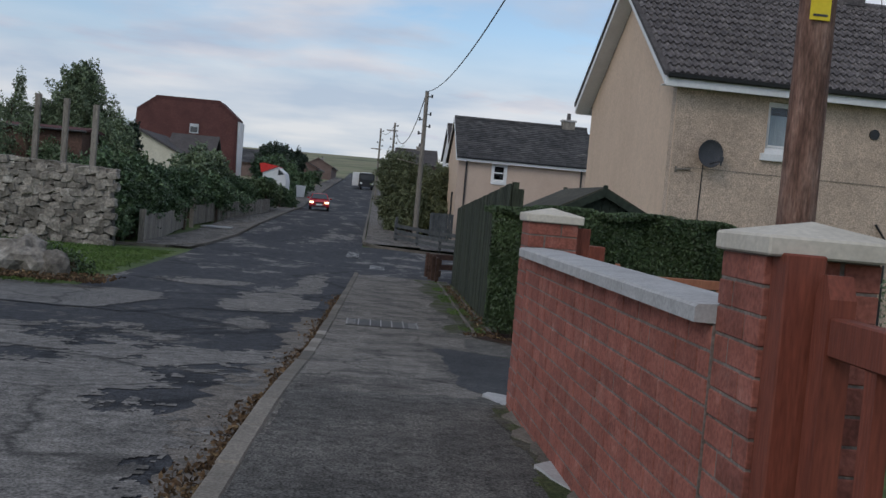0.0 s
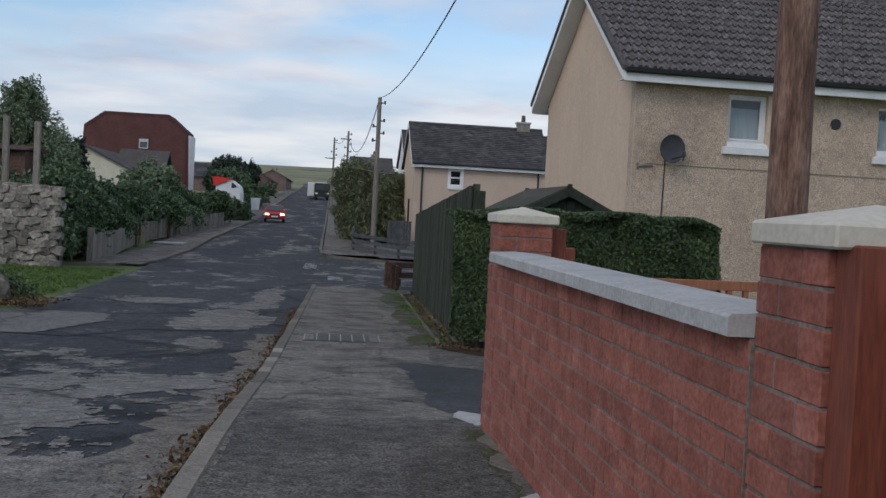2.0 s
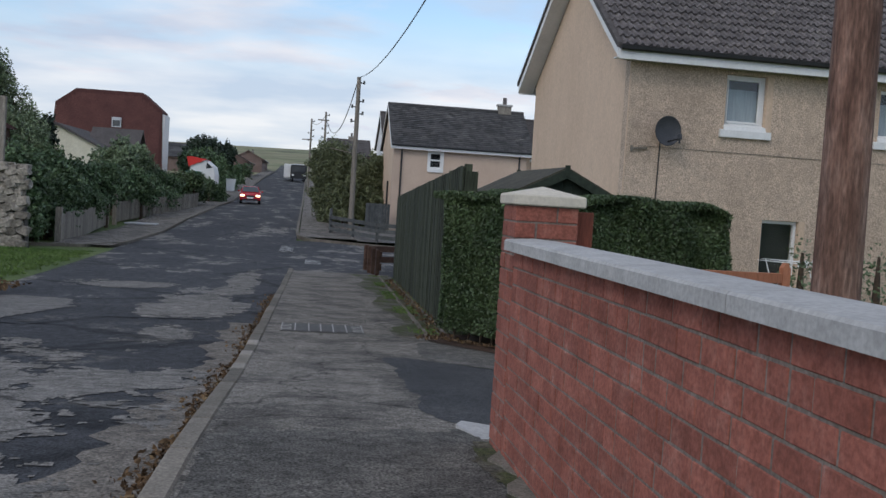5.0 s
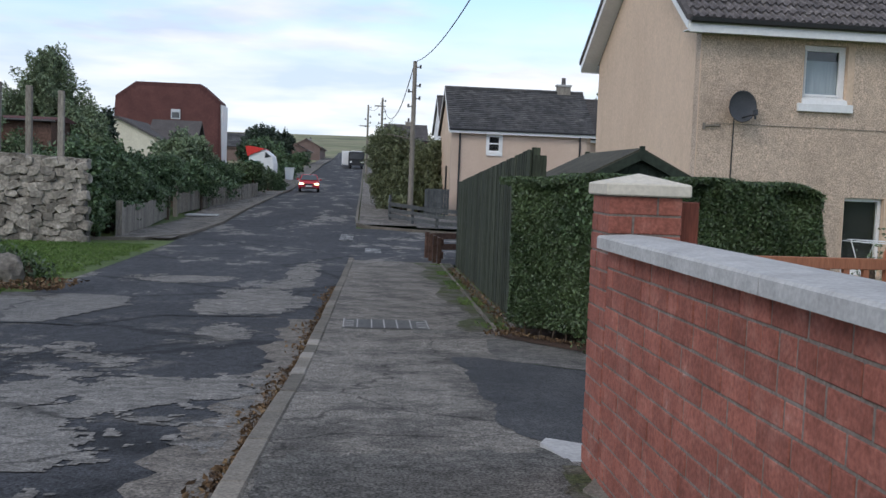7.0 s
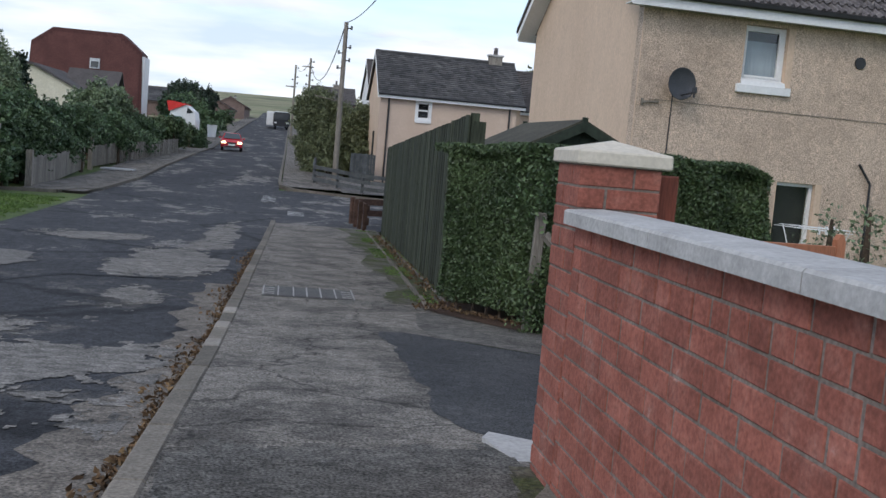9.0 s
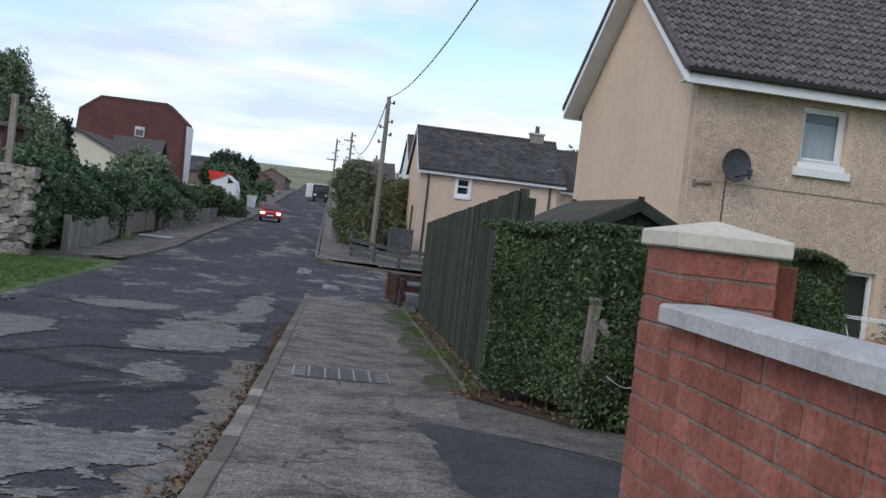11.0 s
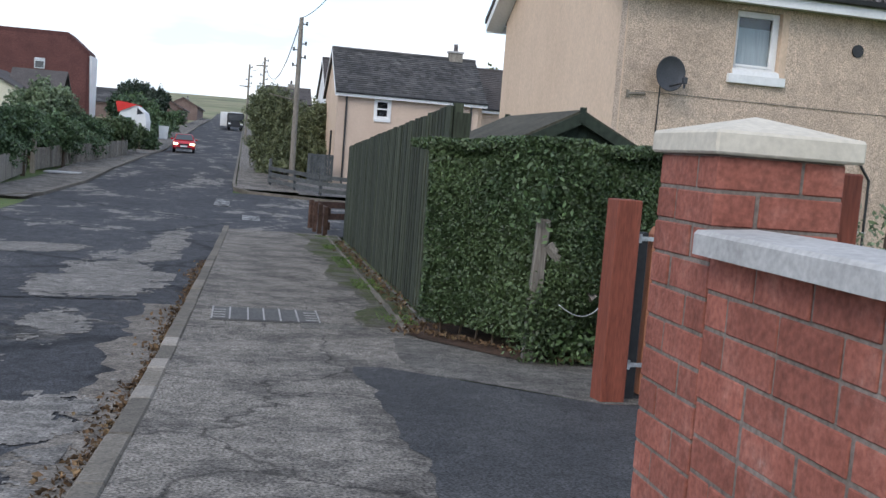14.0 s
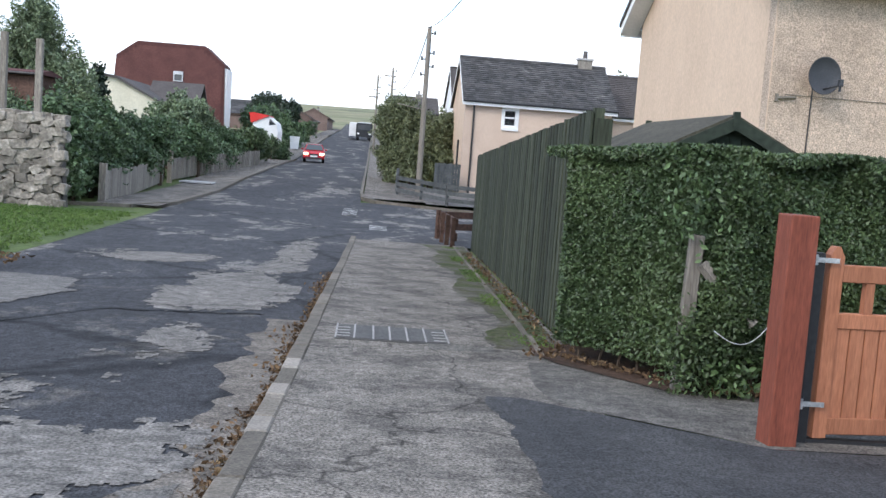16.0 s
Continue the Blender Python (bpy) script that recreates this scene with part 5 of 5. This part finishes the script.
STONES = [stone_mesh(i + 1, random.uniform(0.30, 0.52), 0.34, random.uniform(0.22, 0.36)) for i in range(9)]
sw = thing("stone_wall", "high rubble stone wall of rough grey blocks", "wall", (0, 33.4, 0), 0)
# earth core; its dark colour also carries the shadow of the joints
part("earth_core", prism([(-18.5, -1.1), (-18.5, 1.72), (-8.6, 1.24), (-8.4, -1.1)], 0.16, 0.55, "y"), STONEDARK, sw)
z, row = -1.02, 0
while z < 1.6:
    x = -8.42 - (0.15 if row % 2 else 0)
    while x > -16.2:
        if z < 1.30 + 0.045 * (-8.4 - x):
            o = new("stone", STONES[RNG.randrange(9)])
            o.parent = sw
            o.matrix_basis = pose(x - 0.1, 0.13 + RNG.uniform(-.05, .05), z + RNG.uniform(-.05, .05), RNG.uniform(-9, 9), RNG.uniform(-26, 26) + (180 if RNG.random() < .5 else 0), RNG.uniform(-9, 9))
        x -= RNG.uniform(0.27, 0.38)
    z += 0.225
    row += 1
for i in range(17):
    o = new("stone", STONES[i % 9])
    o.parent = sw
    x = -8.62 - 0.46 * i
    o.matrix_basis = pose(x, 0.30, 1.33 + 0.045 * (-8.4 - x), 0, 0, RNG.uniform(-5, 5)) @ Matrix.Diagonal((1.25, 1.6, 0.62, 1))
for x, l in ((-11.25, 2.2), (-10.30, 2.12), (-9.36, 2.0)):
    p = thing("timber_post", "tall bare timber post behind the stone wall", "post", (x, 34.1, 0), group="posts behind the wall")
    part("post", B(-0.09, 0.09, -0.08, 0.08, -1.1, 1.45 + l, Matrix.Rotation(radians(random.uniform(-1, 1)), 4, "Y"), bev=0.015), OLDWOOD, p)


def boulder(at, s, seed, label):
    bm = bmesh.new()
    bmesh.ops.create_icosphere(bm, subdivisions=3, radius=0.5)
    for v in bm.verts:
        k = 1 + 0.5 * noise.noise(v.co * 2.2 + Vector((seed, 0, 0))) + 0.18 * noise.noise(v.co * 6)
        v.co = Vector((v.co.x * s[0], v.co.y * s[1], v.co.z * s[2])) * k
    o = part("boulder", bm, STONE)
    o.matrix_basis = pose(*at)
    tagged(o, label, "boulder", "boulders")


boulder((-6.35, 18.9, -0.45), (1.1, 0.9, 0.85), 3, "rough pale grey boulder on the grass edge")
boulder((-5.75, 18.7, -0.55), (0.55, 0.5, 0.6), 8, "smaller dark boulder beside the large one")

# grey board fence across the street
lf = thing("board_fence", "low weathered grey board fence across the street", "fence", (0, 0, 0))
y = 37.0
while y < 72:
    x = -8.25 - 0.9 * math.exp(-((y - 50) / 7) ** 2) + 0.9 * max(y - 56, 0) / 16
    if not 50.6 < y < 51.7:
        bm = B(-0.014, 0.014, -0.10, 0.10, -0.05, 0.92 + random.uniform(-.04, .04))
        part("board", bm, OLDWOOD, lf).matrix_basis = pose(x, y, H(x, y), 0, 0, random.uniform(-4, 4))
    y += 0.21
part("fence_post", B(-9.2, -9.0, 51.6, 51.8, -1.1, 0.6), OLDWOOD, lf)
part("fence_post", B(-8.35, -8.15, 36.85, 37.05, -1.1, 0.1), OLDWOOD, lf)
slab = part("kerb_slab", B(-8.4, -7.0, 50.2, 51.5, H(0, 51) + 0.0, H(0, 51) + 0.06), CONC)
tagged(slab, "pale concrete slab at the gate opening", "slab")


# ---- trees and bushes ----
def bush(name, label, blobs, density, leaf, material, trunk=None, seed=1, category="bush"):
    g = thing(name, label, category, (0, 0, 0))
    r = np.random.default_rng(seed)
    cloud("crown", blob_points(r, blobs, density), leaf, material, g, rng=r)
    bm = bmesh.new()
    for x, y, z, rx, ry, rz in blobs:
        x0, y0 = trunk or (x, y)
        cyl(bm, (x0, y0, H(x0, y0) - 0.2), (x0 + (x - x0) * .4, y0 + (y - y0) * .4, max(z - rz * 0.7, H(x0, y0) + .2)), 0.10, 0.07, 6)
        cyl(bm, (x0 + (x - x0) * .4, y0 + (y - y0) * .4, max(z - rz * 0.7, H(x0, y0) + .2)), (x, y, z + rz * 0.6), 0.07, 0.02, 6)
    part("branching", bm, TWIG, g)["kind"] = "stuff"
    return g


def rb_blobs(seed, x0, x1, y0, y1, z0, z1, n, r):
    q = random.Random(seed)
    return [(q.uniform(x0, x1), q.uniform(y0, y1), q.uniform(z0, z1), r * q.uniform(.7, 1.25), r * q.uniform(.7, 1.25), r * q.uniform(.7, 1.3)) for _ in range(n)]


bush("tree", "broad leafy tree behind the stone wall", [(-13.1, 45, 3.9, 1.3, 1.3, 1.9), (-12.2, 45, 2.8, 1.4, 1.3, 1.6), (-14.2, 45, 2.9, 1.3, 1.3, 1.5), (-12.9, 45, 1.2, 1.6, 1.4, 1.4), (-13.0, 45, 5.1, .7, .7, .9), (-11.4, 44, 2.3, 1.1, 1.0, 1.4), (-10.8, 43, 1.2, 1.0, 1.0, 1.3), (-10.5, 42, 2.1, .8, .8, .9)], 2000, 0.06, TREE_L, (-13, 45), 2, "tree")
bush("tree", "thin feathery tree behind the stone wall", [(-16.0, 45, 3.0, 1.2, 1.2, 1.3), (-17.6, 46, 2.5, 1.4, 1.3, 1.2), (-15.4, 45, 2.2, 1.0, 1.0, 1.5), (-15.6, 45, 4.5, .28, .28, .9)], 1100, 0.058, TREE_L, (-16, 45), 3, "tree")
bush("bush", "straggling shrub before the brown building", [(-14.4, 39.4, 2.0, 1.0, .6, 1.2), (-12.4, 39.6, 1.5, .9, .6, .9), (-13.3, 39.5, 2.7, .5, .4, .6), (-16.2, 39.4, 2.4, 1.0, .6, 1.3)], 700, 0.06, TREE_L, None, 41)
bush("conifer", "small dark conifer beside the tree", [(-11.2, 47, 3.3, .35, .35, .45), (-11.2, 47, 2.7, .5, .5, .5), (-11.3, 47, 2.0, .7, .7, .7)], 700, 0.09, PINE_L, (-11.2, 47), 4, "tree")
bush("bush", "tangled dark bushes behind the stone wall", rb_blobs(5, -17, -9.6, 37, 41, 0.2, 1.4, 12, 1.0), 750, 0.075, BUSH_L, None, 5)
bush("bush", "overgrown dark green bush at the wall end", [(-9.2, 36.3, 0.0, .75, .8, 1.0), (-9.6, 37, 1.0, 1.0, 1.0, 1.2), (-8.75, 35.6, -0.5, .4, .5, .6), (-10.3, 38.5, 1.0, 1.1, 1.1, 1.1)], 900, 0.085, BUSH_L, None, 6)
bush("hedge", "unkempt green hedge behind the board fence", rb_blobs(7, -11.2, -9.0, 38, 50, -0.3, 1.4, 34, 0.85), 800, 0.08, BUSH_L, None, 7, "hedge")
bush("hedge", "long green hedge along the far footway", rb_blobs(8, -10.4, -8.6, 52, 72, 0.1, 1.1, 32, 0.9), 650, 0.09, BUSH_L, None, 8, "hedge")
bush("bush", "light leafy shrubs before the cream bungalow", rb_blobs(9, -11.6, -9.4, 56, 70, 1.2, 3.0, 24, 0.7), 500, 0.09, TREE_L, None, 9)
bush("hedge", "rounded green hedge further up the street", rb_blobs(10, -9.6, -7.7, 72, 84, 0.3, 1.5, 16, 0.85), 500, 0.10, HEDGE_L, None, 10, "hedge")
bush("hedge", "small green hedge before the white cabin", rb_blobs(30, -9.6, -6.9, 84.2, 85.2, 0.2, 1.35, 11, 0.62), 600, 0.09, BUSH_L, None, 31, "hedge")
bush("bush", "green bushes up the far footway", rb_blobs(11, -11, -8.0, 92, 128, 1.4, 3.4, 18, 1.2), 260, 0.15, BUSH_L, None, 11)
bush("tree", "round dark trees beyond the houses", rb_blobs(12, -15.5, -11.0, 138, 144, 4.6, 6.6, 12, 1.6), 260, 0.18, PINE_L, None, 12, "tree")
for i, (x, h) in enumerate(((-15.2, 5.4), (-14.5, 5.3), (-13.8, 5.6))):
    bush("conifer", "slim dark conifer behind the red roof", [(x, 100, h - .8, .3, .3, 1.0), (x, 100, h - 2.2, .4, .4, 1.3)], 500, 0.12, PINE_L, (x, 100), 20 + i, "tree")
bush("bush", "tall olive-green willowy bush beside the pole", rb_blobs(14, 0.9, 4.4, 62, 66, 0.2, 3.2, 30, 1.2) + rb_blobs(34, 1.0, 4.2, 61, 62.5, -0.2, 1.0, 12, 1.0), 1300, 0.065, WILLOW_L, None, 14)
bush("bush", "ivy and scrub by the low rails", rb_blobs(15, 1.0, 2.0, 60, 70, -0.6, 0.1, 7, 0.5), 500, 0.08, WILLOW_L, None, 15)
bush("tree", "thin bare-topped trees behind the slate house", rb_blobs(16, 13, 16.5, 70, 73, 5.9, 6.6, 6, .7), 170, 0.12, WILLOW_L, None, 16, "tree")
bush("shrub", "sparse leafy garden shrub behind the wall", [(7.1, 15.5, 0.35, .30, .3, .6), (7.7, 15.6, 0.45, .35, .3, .65), (6.75, 15.4, 0.1, .3, .3, .45), (8.3, 15.5, 0.35, .35, .3, .6)], 300, 0.04, TREE_L, None, 17, "shrub")
bush("bush", "low weeds around the boulders", [(-7.3, 19.6, -0.4, .9, .5, .4), (-6.3, 19.8, -0.45, .9, .4, .35), (-5.6, 19.4, -0.55, .5, .3, .2)], 900, 0.045, HEDGE_L, None, 18)


# ---- vehicles ----
def wheel(parent, x, y, r, w):
    t = part("wheel", C((x - w / 2, y, r), (x + w / 2, y, r), r, n=20), TYRE, parent)
    part("rim", C((x - w / 2 - 0.006, y, r), (x + w / 2 + 0.006, y, r), r * 0.62, n=14), ZINC, t)
    return t


def car(at, rz):
    c = thing("car", "red hatchback car with lit headlights on the road", "car", at, rz)
    # outline seen from the side, front at -y
    side = [(-1.95, 0.28), (-2.02, 0.45), (-1.98, 0.66), (-1.80, 0.78), (-1.05, 0.92), (1.35, 0.96), (1.92, 0.90), (2.0, 0.60), (1.95, 0.28)]
    bm = prism(side, -0.84, 0.84, "x")
    bmesh.ops.bevel(bm, geom=bm.edges[:], offset=0.06, segments=2, affect="EDGES")
    part("body", bm, REDCAR, c, smooth=False)
    bm = bmesh.new()
    lo = [bm.verts.new(v) for v in ((-0.80, -1.10, 0.90), (0.80, -1.10, 0.90), (0.80, 1.75, 0.94), (-0.80, 1.75, 0.94))]
    hi = [bm.verts.new(v) for v in ((-0.60, -0.35, 1.41), (0.60, -0.35, 1.41), (0.62, 1.25, 1.43), (-0.62, 1.25, 1.43))]
    bm.faces.new(hi)
    for i in range(4):
        bm.faces.new((lo[i], lo[(i + 1) % 4], hi[(i + 1) % 4], hi[i]))
    bmesh.ops.bevel(bm, geom=bm.edges[:], offset=0.04, segments=2, affect="EDGES")
    part("cabin", bm, REDCAR, c)
    bm = bmesh.new()
    q = [bm.verts.new(v) for v in ((-0.70, -1.045, 0.955), (0.70, -1.045, 0.955), (0.55, -0.44, 1.37), (-0.55, -0.44, 1.37))]
    f = bm.faces.new(q)
    e = bmesh.ops.extrude_face_region(bm, geom=[f])["geom"]
    bmesh.ops.translate(bm, verts=[v for v in e if isinstance(v, bmesh.types.BMVert)], vec=(0, -0.03, 0.02))
    part("windscreen", bm, CARGLASS, c, "dark glass windscreen")
    for s in (-1, 1):
        part("headlight", B(s * 0.62 - 0.17, s * 0.62 + 0.17, -2.03, -1.94, 0.58, 0.74, bev=0.03), LAMP, c, "lit yellow headlight")
        part("mirror", B(s * 0.93 - 0.09, s * 0.93 + 0.09, -0.86, -0.74, 0.95, 1.07, bev=0.03), REDCAR, c)
        part("side_window", B(s * 0.735 - 0.02, s * 0.735 + 0.02, -0.6, 1.2, 1.0, 1.3, Matrix.Rotation(radians(0), 4, "Y")), CARGLASS, c)
        for y in (-1.25, 1.25):
            wheel(c, s * 0.74, y, 0.31, 0.2)
    part("grille", B(-0.36, 0.36, -2.045, -1.98, 0.56, 0.68), BLACK, c)
    part("bumper_intake", B(-0.6, 0.6, -2.03, -1.97, 0.30, 0.40), BLACK, c)
    part("number_plate", B(-0.26, 0.26, -2.06, -2.03, 0.43, 0.54), WHITE, c, "white number plate")


car((-4.75, 87.5, H(0, 87.5) - 0.085), 3)
tr = thing("lorry", "white lorry with dark cab front far off", "lorry", (-1.45, 143, H(0, 143) - 0.09), 2)
part("body", B(-1.9, -0.2, 1.6, 7.0, 0.5, 2.4, bev=0.05), WHITE, tr)
part("cab", B(-1.05, 1.1, -0.6, 1.5, 0.45, 2.3, bev=0.12), BLACK, tr, "dark grey cab")
part("windscreen", B(-0.85, 0.9, -0.66, -0.6, 1.35, 2.05), CARGLASS, tr)
part("roof_rack", B(-0.8, 0.85, -0.4, 0.6, 2.3, 2.42, bev=.05), WHITE, tr)
for s in (-0.75, 0.8):
    part("headlight", B(s - .15, s + .15, -0.66, -0.605, 0.8, 1.0), WHITE, tr)
    wheel(tr, s, 0.2, 0.42, 0.25), wheel(tr, s, 5.6, 0.42, 0.25)
part("bumper", B(-1.05, 1.1, -0.72, -0.61, 0.45, 0.7), BLACK, tr)
bn = thing("wheelie_bin", "pale bin on the far footway", "bin", (-7.6, 104, H(0, 104)))
part("body", prism([(-.35, 0), (-.45, 1.1), (.45, 1.1), (.35, 0)], -0.3, 0.3, "y"), WHITE, bn)
part("lid", B(-.47, .47, -.34, .34, 1.1, 1.18, bev=.02), WHITE, bn)

# ---- footway details ----
mh = thing("chamber_cover", "cast iron footway cover with worn bright edges", "manhole cover", (0.18, 13.98, H(0, 14) + 0.012), 0)
part("frame", B(-0.50, 0.50, -0.36, 0.36, -0.05, 0.006), IRON, mh)
for i in range(3):
    x = -0.47 + 0.315 * i
    part("cover", B(x, x + 0.305, -0.33, 0.33, 0.006, 0.012, bev=0.003), IRON, mh)
for x in (-0.49, -0.33, -0.165, -0.02, 0.13, 0.29, 0.485):
    part("worn_edge", B(x - 0.008, x + 0.008, -0.34, 0.34, 0.0121, 0.015), WORNMETAL, mh)
for s in (-1, 1):
    for y in (-0.25, -0.12, 0.02, 0.16):
        part("lug", B(s * 0.42 - 0.06, s * 0.42 + 0.05, y - 0.012, y + 0.012, 0.0121, 0.016), WORNMETAL, mh)
part("kerb_patch", B(0.30, 0.86, -0.62, -0.37, -0.05, 0.008), GRAVEL, mh, "rough mortar patch beside the cover")
for x, y, l in ((-0.75, 41, 4.0), (0.2, 34, 2.6)):
    o = part("road_marking", B(x - 0.25, x + 0.25, y - l / 2, y + l / 2, H(0, y) - 0.13, H(0, y) - 0.075), PAVEMARK)
    tagged(o, "worn white paint on the junction asphalt", "marking", kind="structure")

# dead leaves in the gutter
rl = np.random.default_rng(21)
n = 2600
yy = 2.5 + 18 * rl.random(n) ** 1.9
lump = 0.5 + 0.5 * np.sin(yy * 2.3) * np.sin(yy * 0.9 + 1)
xx = np.array([kerb_x(v) for v in yy]) - 0.03 - np.abs(rl.normal(0, 0.085, n)) * (0.2 + lump)
zz = np.array([H(0, v) for v in yy]) - 0.082 + 0.012 * rl.random(n) * lump
lv = thing("leaf_litter", "brown dead leaves gathered along the kerb", "leaves", kind="stuff")
cloud("leaves", np.stack([xx, yy, zz], 1), 0.021, FALLEN, lv)
n = 700
xs_ = 1.25 + 3.2 * rl.random(n)
ys_ = np.array([hedge_front(v) for v in xs_]) + rl.normal(-0.06, 0.10, n)
sides = np.stack([xs_, ys_, np.array([H(0, v) for v in ys_]) + 0.05], 1)
yf = 13.5 + 12 * rl.random(n)
side2 = np.stack([np.array([fx(v) for v in yf]) - 0.18 + rl.normal(0, 0.09, n), yf, np.array([H(0, v) for v in yf]) + 0.03], 1)
lv2 = thing("leaf_litter", "dead leaves under the hedge and fence", "leaves", kind="stuff")
cloud("leaves", np.concatenate([sides, side2]), 0.024, FALLEN, lv2)
n = 1600
gx = -9 + 4.5 * rl.random(n); gy = 17.2 + 1.8 * rl.random(n) ** 2
lv3 = thing("leaf_litter", "dead leaves along the grass edge", "leaves", kind="stuff")
cloud("leaves", np.stack([gx, gy, np.array([H(0, v) for v in gy]) + 0.03], 1), 0.045, FALLEN, lv3)
# grass blades on the verge and the patch
n = 34000
gx = -14 + 9.5 * rl.random(n); gy = 17.2 + 16 * rl.random(n)
ok = gx < np.array([left_x(v) - 0.15 - 0.25 * abs(math.sin(v * 1.7)) for v in gy])
gr = thing("grass", "short green grass blades", "grass", kind="stuff")
cloud("blades", np.stack([gx, gy, np.array([H(0, v) for v in gy]) - 0.04], 1)[ok], 0.05, BLADE, gr, squash=0.3)
n = 3500
gy = 13.7 + 13 * rl.random(n)
gx = 1.25 + 0.35 * rl.random(n) ** 0.8 + 0.02 * (gy - 14)
live = (np.sin(gy * 1.9 + 0.6) + 0.6 * np.sin(gy * 0.7) > 0.1)
gx, gy = gx[live], gy[live]
cloud("verge_blades", np.stack([gx, gy, np.array([H(0, v) for v in gy]) + 0.03], 1), 0.026, BLADE, gr, squash=0.3)

# ---- kerbs ----
kb = thing("kerb", "worn concrete kerb stones along the footway", "kerb", (0, 0, 0), kind="structure")
y = -9.0
k = 0
while y < 28:
    l = 0.915
    pale = False
    if 10.0 < y < 12.6:
        l, pale = (0.36, True) if k % 2 else (0.62, False)
    k += 1
    a, b = Vector((kerb_x(y) + 0.062, y, H(0, y))), Vector((kerb_x(y + l) + 0.062, y + l, H(0, y + l)))
    m = Matrix.Translation((a + b) / 2) @ (b - a).to_track_quat("Y", "Z").to_matrix().to_4x4() @ pose(RNG.uniform(-.006, .006), 0, RNG.uniform(-.004, .006), 0, RNG.uniform(-1, 1), 0)
    o = part("kerb_stone", B(-0.0625, 0.0625, -l / 2 + 0.004, l / 2 - 0.004, -0.22, 0.008, bev=0.012), KERB_PALE if pale else KERB_NEAR if y < 7.4 else KERB_M, kb)
    o.matrix_basis = m
    y += l
kb2 = thing("kerb", "curved kerb round the far street corner", "kerb", (0, 0, 0), kind="structure")
pts = [(9, 43.0), (6, 44.0), (3.5, 45.4), (1.5, 46.8), (0.2, 48.0), (-0.4, 49.6), (-0.47, 52), (-0.47, 60), (-0.47, 75), (-0.47, 90), (-0.47, 105), (-0.47, 145)]
for (ax, ay), (bx, by) in zip(pts, pts[1:]):
    a, b = Vector((ax, ay, H(0, ay) - 0.06)), Vector((bx, by, H(0, by) - 0.06))
    o = part("kerb_stone", B(-0.07, 0.07, -(b - a).length / 2, (b - a).length / 2, -0.1, 0.08), KERB_M, kb2)
    o.matrix_basis = Matrix.Translation((a + b) / 2) @ (b - a).to_track_quat("Y", "Z").to_matrix().to_4x4()
kb3 = thing("kerb", "kerb along the opposite footway", "kerb", (0, 0, 0), kind="structure")
pts = [(-9.5, 35.2), (-7.2, 36.0), (-6.35, 38.5), (-6.35, 48), (-6.35, 57), (-6.35, 75), (-6.35, 90), (-6.35, 105), (-6.35, 145)]
for (ax, ay), (bx, by) in zip(pts, pts[1:]):
    a, b = Vector((ax, ay, H(0, ay) - 0.06)), Vector((bx, by, H(0, by) - 0.06))
    o = part("kerb_stone", B(-0.07, 0.07, -(b - a).length / 2, (b - a).length / 2, -0.1, 0.08), KERB_M, kb3)
    o.matrix_basis = Matrix.Translation((a + b) / 2) @ (b - a).to_track_quat("Y", "Z").to_matrix().to_4x4()

# ---- roof tiles of the near house ----
roof = [o for o in house.children if o.name.startswith("roof") and not o.name.startswith(("roof_back", "roof_vent"))][0]
TW, TG = 0.300, 0.335
TM = tile_mesh(TW, TG + 0.03, TILE)
slope = math.hypot(DEP / 2 + EV, RISE + 0.02)
tilt = math.degrees(math.atan2(RISE + 0.02, DEP / 2 + EV))
rest_v, rest_f = [], []
count = 0
for c in range(int((LEN + OH) / TW)):
    for r in range(int(slope / TG) + 1):
        d = min(r * TG, slope - TG - 0.02)
        m = pose(-OH + 0.03 + c * TW, -EV - 0.03, SOF + 0.20, tilt, 0, 0) @ pose(RNG.uniform(-.003, .003), d, RNG.uniform(0, .004), RNG.uniform(-.4, .4), 0, RNG.uniform(-.3, .3))
        if count < 300:
            o = new("roof_tile", TM)
            o.parent = roof
            o.matrix_basis = m
        else:
            k = len(rest_v)
            rest_v += [tuple(m @ v.co) for v in TM.vertices]
            rest_f += [tuple(k + i for i in p.vertices) for p in TM.polygons]
        count += 1
o = part("roof_tiles", (rest_v, [], rest_f), TILE, roof)
o["kind"] = "stuff"
